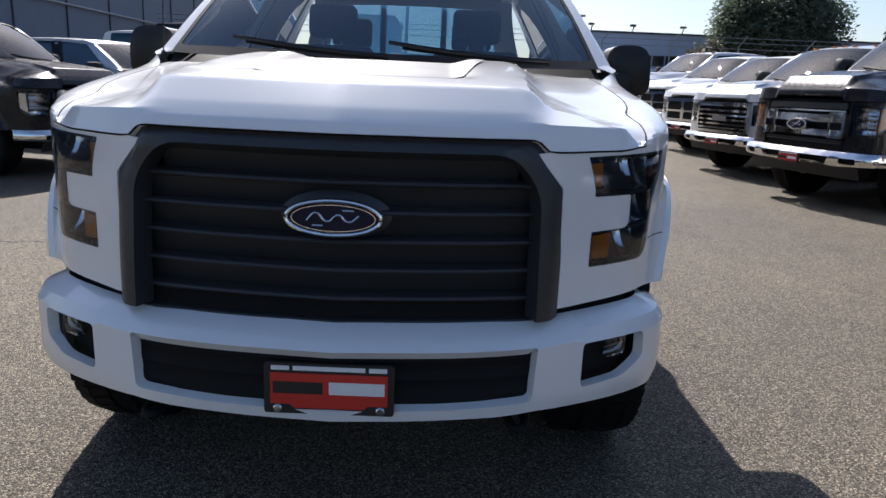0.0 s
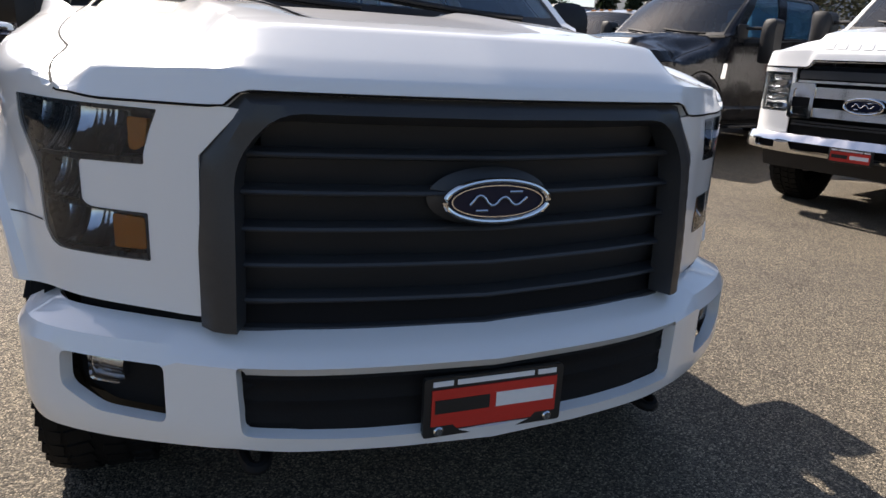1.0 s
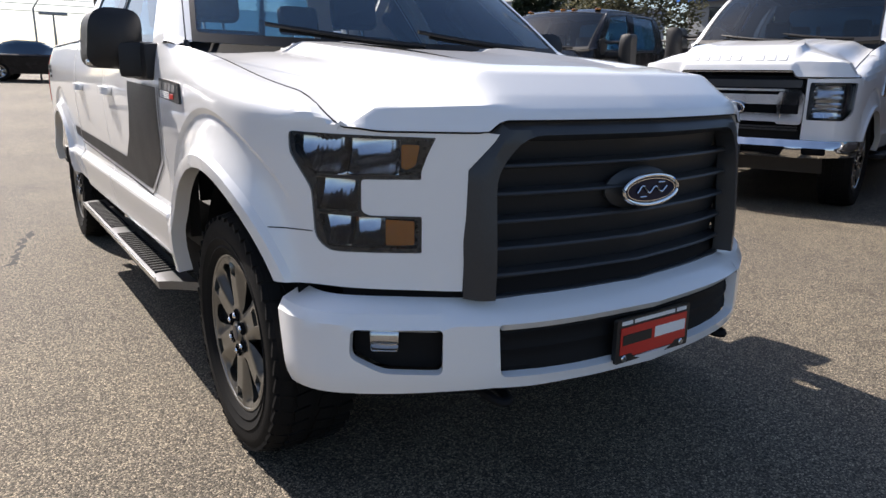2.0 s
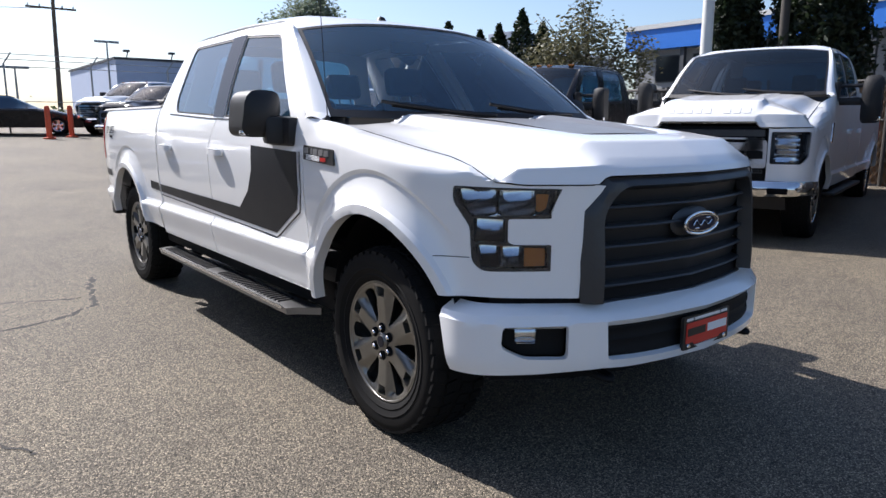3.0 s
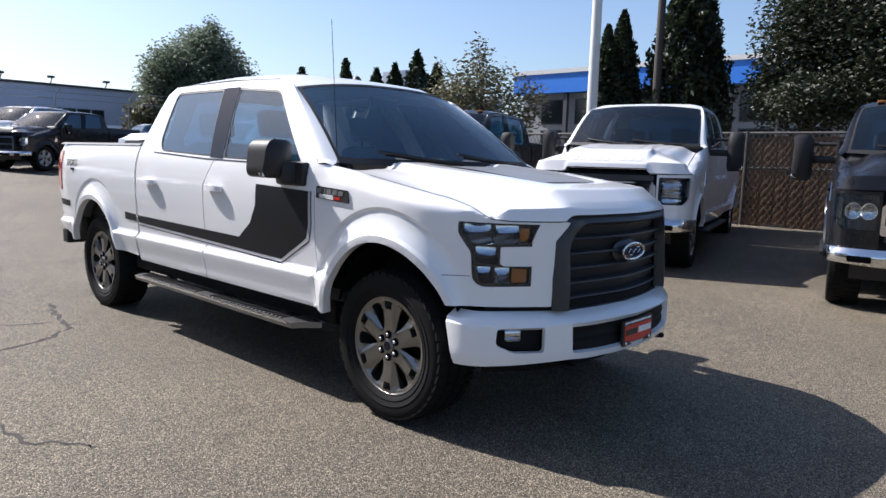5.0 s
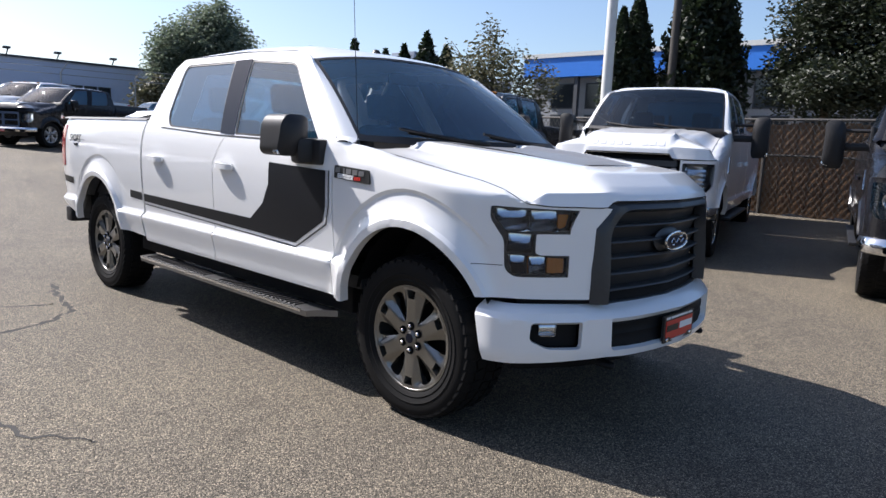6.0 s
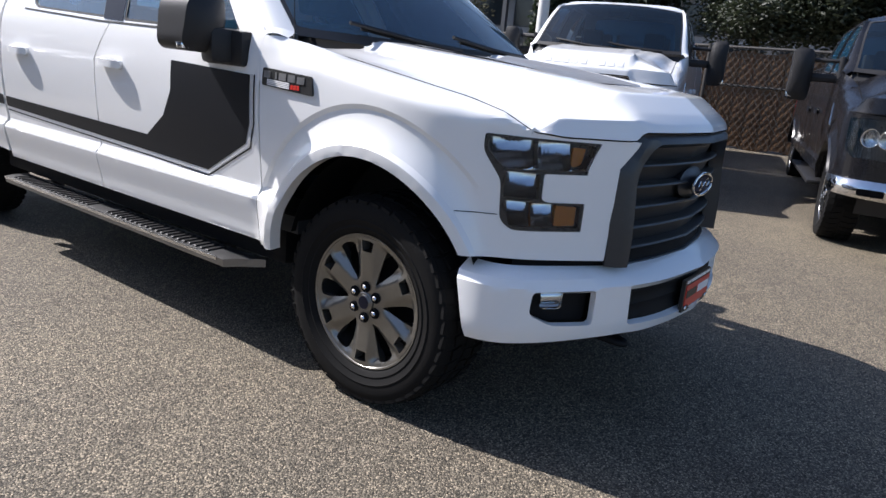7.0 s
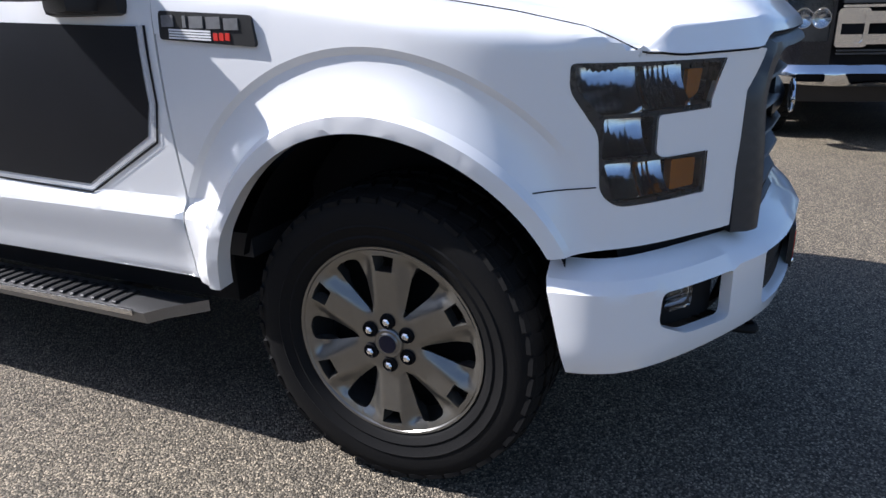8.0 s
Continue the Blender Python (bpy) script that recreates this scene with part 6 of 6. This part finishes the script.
# fence on the far side of the row
FENCE_X = 11.9
GALV = mat("galvanised_steel", (0.30, 0.31, 0.32), 0.5, metal=0.7, vary=0.2)
DRY = mat("dry_brown_slats", (0.125, 0.068, 0.034), 0.9, vary=0.5, scale=3.0, fine=26, bump=0.7)
TRIM_WIRE = mat("weathered_wire", (0.06, 0.055, 0.05), 0.6, metal=0.3, vary=0.3)
CONC = mat("concrete", (0.33, 0.32, 0.30), 0.85, vary=0.15, fine=60, bump=0.3)
fence = thing("fence", pose(FENCE_X, 0, 0.15), "chain-link fence with brown privacy slats under a top rail", "fence")
first = None
for i in range(30):
    y = -14 + 2.4 * i
    if first is None:
        first = part("post", tube([(0, 0, 0), (0, 0, 1.98)], 0.04, 10), TRIM_WIRE, fence)
        first.matrix_local = pose(0, y, 0)
    else:
        share("post", first, fence).matrix_local = pose(0, y, 0)
part("top_rail", tube([(0, -14, 1.94), (0, 55.6, 1.94)], 0.028, 8), TRIM_WIRE, fence)
part("middle_rail", tube([(0, -14, 1.22), (0, 55.6, 1.22)], 0.024, 8), TRIM_WIRE, fence)
slat = None
for i in range(128):
    y = -13.9 + 0.142 * i
    if slat is None:
        slat = part("slat", box(0.02, 0.032, -0.074, 0.074, 0.02, 1.86), DRY, fence)
        slat.matrix_local = pose(0, y, 0)
    else:
        share("slat", slat, fence).matrix_local = pose(0.013 * (i % 2), y, 0.03 * math.sin(i * 7.3))
wire = bmesh.new()
for k in (-1, 1):
    for i in range(-18, 620):
        y0 = -14 + 0.115 * i
        for za, zb, ya, yb in ((0.02, 1.94, y0, y0 + k * 1.92 * 0.62),):
            if min(ya, yb) < -14 or max(ya, yb) > 55:
                continue
            vs = [wire.verts.new(p) for p in ((-0.03, ya - 0.006, za), (-0.03, ya + 0.006, za), (-0.03, yb + 0.006, zb), (-0.03, yb - 0.006, zb), (-0.018, ya, za), (-0.018, yb, zb))]
            wire.faces.new((vs[0], vs[1], vs[2], vs[3]))
            wire.faces.new((vs[1], vs[4], vs[5], vs[2]))
            wire.faces.new((vs[4], vs[0], vs[3], vs[5]))
tagged(part("wire_mesh", wire, TRIM_WIRE, fence), kind="stuff")

# light mast and dark pole
POLE_WHITE = mat("white_painted_steel", (0.62, 0.62, 0.60), 0.45, vary=0.08)
POLE_DARK = mat("dark_timber_pole", (0.05, 0.045, 0.04), 0.85, vary=0.3, bump=0.4)
mast = thing("light_mast", pose(14.3, 8.05, 0.2), "tall white steel light mast on a concrete foot", "light mast")
part("mast_shaft", tube([(0, 0, 0.5), (0, 0, 10.5)], [0.155, 0.12], 20), POLE_WHITE, mast)
part("mast_foot", lathe([(0.0, 0.6), (0.26, 0.6), (0.30, 0.56), (0.30, -0.1)], 20), CONC, mast).matrix_local = pose(0, 0, 0, 0, -90)
part("mast_head", joined(box(-0.9, -0.3, -0.2, 0.2, 10.4, 10.6, 0.04), box(0.3, 0.9, -0.2, 0.2, 10.4, 10.6, 0.04), tube([(-0.5, 0, 10.45), (0.5, 0, 10.45)], 0.04, 8)), POLE_WHITE, mast)
dp = thing("dark_pole", pose(19.6, 8.72, 0), "tall dark timber pole behind the fence", "pole")
part("pole_shaft", tube([(0, 0, -0.1), (0.05, 0.02, 11)], [0.15, 0.12], 16), POLE_DARK, dp)

# buildings
WALL_BLUE = mat("pale_rendered_wall", (0.44, 0.51, 0.66), 0.8, vary=0.06, fine=40, bump=0.2)
WALL_DARK = mat("slate_grey_cladding", (0.15, 0.18, 0.24), 0.7, vary=0.12, fine=30)
FASCIA = mat("bright_blue_fascia", (0.020, 0.17, 0.62), 0.45, vary=0.06)
TRIM_DARK = mat("dark_roof_edge", (0.05, 0.055, 0.065), 0.7, vary=0.1)
WALL_GREY = mat("grey_wall", (0.26, 0.27, 0.28), 0.8, vary=0.12, fine=30, bump=0.2)
DARK_PANE = mat("dark_window", (0.02, 0.025, 0.03), 0.12, vary=0.1)

shop = thing("blue_fascia_building", pose(40, 0, 0.9), "low commercial building with a bright blue fascia band", "building")
part("wall", box(0, 18, -16, 29.5, -1, 5.4), WALL_GREY, shop)
part("fascia", box(-0.9, 18.2, -16.3, 29.8, 5.4, 6.75), FASCIA, shop, "bright blue metal fascia")
part("roof_edge", box(-1.0, 18.3, -16.4, 29.9, 6.75, 7.05), POLE_WHITE, shop)
for i in range(15):
    y = -14 + 2.9 * i
    part("column", box(-0.75, -0.45, y - 1.45, y - 1.15, -1, 5.4), TRIM_DARK, shop)
    for z0, z1 in ((0.6, 2.8), (3.2, 5.0)):
        win = part("window", box(-0.06, 0.02, y - 1.0, y + 1.2, z0, z1), TRIM_DARK, shop)
        part("pane", box(-0.075, -0.05, y - 0.92, y + 1.12, z0 + 0.08, z1 - 0.08), DARK_PANE, win)

hall = thing("pale_building", pose(0, 50, 1.7), "long pale rendered hall with a dark parapet edge and strip windows", "building")
part("wall", box(9.9, 34, 0, 16, -1.5, 3.9), WALL_BLUE, hall)
part("parapet", box(9.8, 34.1, -0.1, 16.1, 3.9, 4.05), TRIM_DARK, hall)
for i in range(4):
    win = part("window", box(13.4 + 0.95 * i, 14.25 + 0.95 * i, -0.05, 0.02, 1.7, 2.45), TRIM_DARK, hall)
    part("pane", box(13.47 + 0.95 * i, 14.18 + 0.95 * i, -0.065, -0.04, 1.77, 2.38), DARK_PANE, win)
for x in (10.6, 13.6, 17.2):
    part("wall_lamp", joined(tube([(x, 0, 3.9), (x, -0.5, 4.4)], 0.04, 6), box(x - 0.3, x + 0.1, -0.75, -0.4, 4.35, 4.5, 0.03)), TRIM_DARK, hall)

back = thing("grey_building", pose(0, 0, 1.0), "distant grey flat-roofed building with a rooftop unit", "building")
part("wall", box(36, 52, 41, 56, -1, 6.2), WALL_GREY, back)
part("roof_unit", box(39.5, 42.5, 42, 45, 6.2, 8.0, 0.1), WALL_DARK, back)
part("roof_edge", box(35.9, 52.1, 40.9, 56.1, 6.2, 6.45), POLE_WHITE, back)

side = thing("dark_building", pose(0, 0, 0), "large slate-grey clad building with a darker roof overhang", "building")
part("wall", box(-34, -12.4, 9, 37, 0, 5.6), WALL_DARK, side)
part("roof_overhang", box(-34.4, -12.0, 8.6, 37.4, 5.6, 9.0), TRIM_DARK, side)
for i in range(9):
    part("cladding_rib", box(-12.42, -12.36, 9.5 + 3 * i, 9.56 + 3 * i, 0, 5.6), TRIM_DARK, side)
part("service_pipe", tube([(-12.3, 10, 3.4), (-12.3, 36, 3.4)], 0.04, 6), GALV, side)

low = thing("low_building", pose(0, 0, 0), "distant low pale industrial unit", "building")
part("wall", box(-9.0, -4.6, 62, 74, 0, 7.0), WALL_BLUE, low)
part("roof_edge", box(-9.1, -4.5, 61.9, 74.1, 7.0, 7.3), TRIM_DARK, low)

# utility poles and lamps beyond the far fence
WOOD = mat("weathered_pole_wood", (0.13, 0.10, 0.075), 0.9, vary=0.3, bump=0.5)
for x, y, h in ((6.6, 52.0, 7.9), (-3.4, 60.0, 8.6), (28.6, 52, 7.6)):
    up = thing("utility_pole", pose(x, y, rise_at(x, y)), "weathered timber utility pole with two cross-arms", "utility pole", "utility poles")
    part("pole_shaft", tube([(0, 0, -0.1), (0.15, 0, h)], [0.17, 0.11], 12), WOOD, up)
    for z, w in ((h - 0.25, 1.2), (h - 1.0, 1.5)):
        part("cross_arm", box(-w, w, -0.06, 0.06, z - 0.06, z + 0.06, 0.01), WOOD, up)
        for k in (-0.9, -0.45, 0.45, 0.9):
            part("insulator", tube([(k * w, 0, z + 0.05), (k * w, 0, z + 0.22)], [0.05, 0.03], 8), CONC, up)
wires = thing("overhead_wires", pose(0, 0, 0), "thin dark overhead wires between the poles", "wires")
for dz in (-0.1, -0.85):
    pts = [(lerp(6.6, -60, i / 20), lerp(52, 58, i / 20), 9.7 + dz - 1.2 * math.sin(math.pi * i / 20)) for i in range(21)]
    part("wire", tube(pts, 0.02, 5), TRIM_DARK, wires)
for x, y, h in ((9.2, 49.0, 4.7), (3.4, 46.0, 2.8)):
    lp = thing("street_lamp", pose(x, y, rise_at(x, y)), "slim grey steel lamp post with a twin head", "street lamp", "lamp posts")
    part("post", tube([(0, 0, 0), (0, 0, h)], [0.08, 0.05], 10), GALV, lp)
    part("lamp_head", box(-0.75, 0.75, -0.1, 0.1, h - 0.05, h + 0.1, 0.03), GALV, lp)
ff = thing("fence", pose(0, 29.0, 0.9), "tall wire fence with leaning barbed-wire arms at the lot's far end", "fence")
fp = None
for i in range(20):
    if fp is None:
        fp = part("post", joined(tube([(0, 0, 0), (0, 0, 2.6)], 0.035, 8), tube([(0, 0, 2.6), (0.25, -0.15, 3.0)], 0.025, 6)), GALV, ff)
        fp.matrix_local = pose(-14 + 3.0 * i, 0, 0)
    else:
        share("post", fp, ff).matrix_local = pose(-14 + 3.0 * i, 0, 0)
for z in (1.2, 2.5, 2.75, 2.95):
    part("line_wire", tube([(-14, -0.1 * (z > 2.6), z), (43, -0.1 * (z > 2.6), z)], 0.014, 5), GALV, ff)
ORANGE = mat("orange_plastic", (0.70, 0.10, 0.035), 0.5, vary=0.08)
for x, y in ((1.75, 25.4), (2.6, 26.2)):
    bo = thing("bollard", pose(x, y, rise_at(x, y)), "orange-red plastic bollard on the asphalt", "bollard", "orange bollards")
    part("bollard_body", lathe([(0.0, 1.15), (0.07, 1.13), (0.09, 1.05), (0.09, 0.06), (0.20, 0.05), (0.20, 0.0)], 16), ORANGE, bo).matrix_local = pose(0, 0, 0, 0, -90)
# hedge and low bushes along the far fence
rng_h = np.random.default_rng(12)
for x0, x1, y in ((-14.0, 8.8, 36.0),):
    nl = 9000
    pts = np.c_[rng_h.uniform(x0, x1, nl), y + rng_h.normal(0, 0.5, nl), 0.9 + np.abs(rng_h.normal(0, 0.42, nl))]
    me = leaves(pts, 0.15, 0.6, rng_h)
    me.materials.append(LEAF_GREEN)
    tagged(new("hedge", me), "straggling green hedge along the far fence", "hedge", kind="stuff")
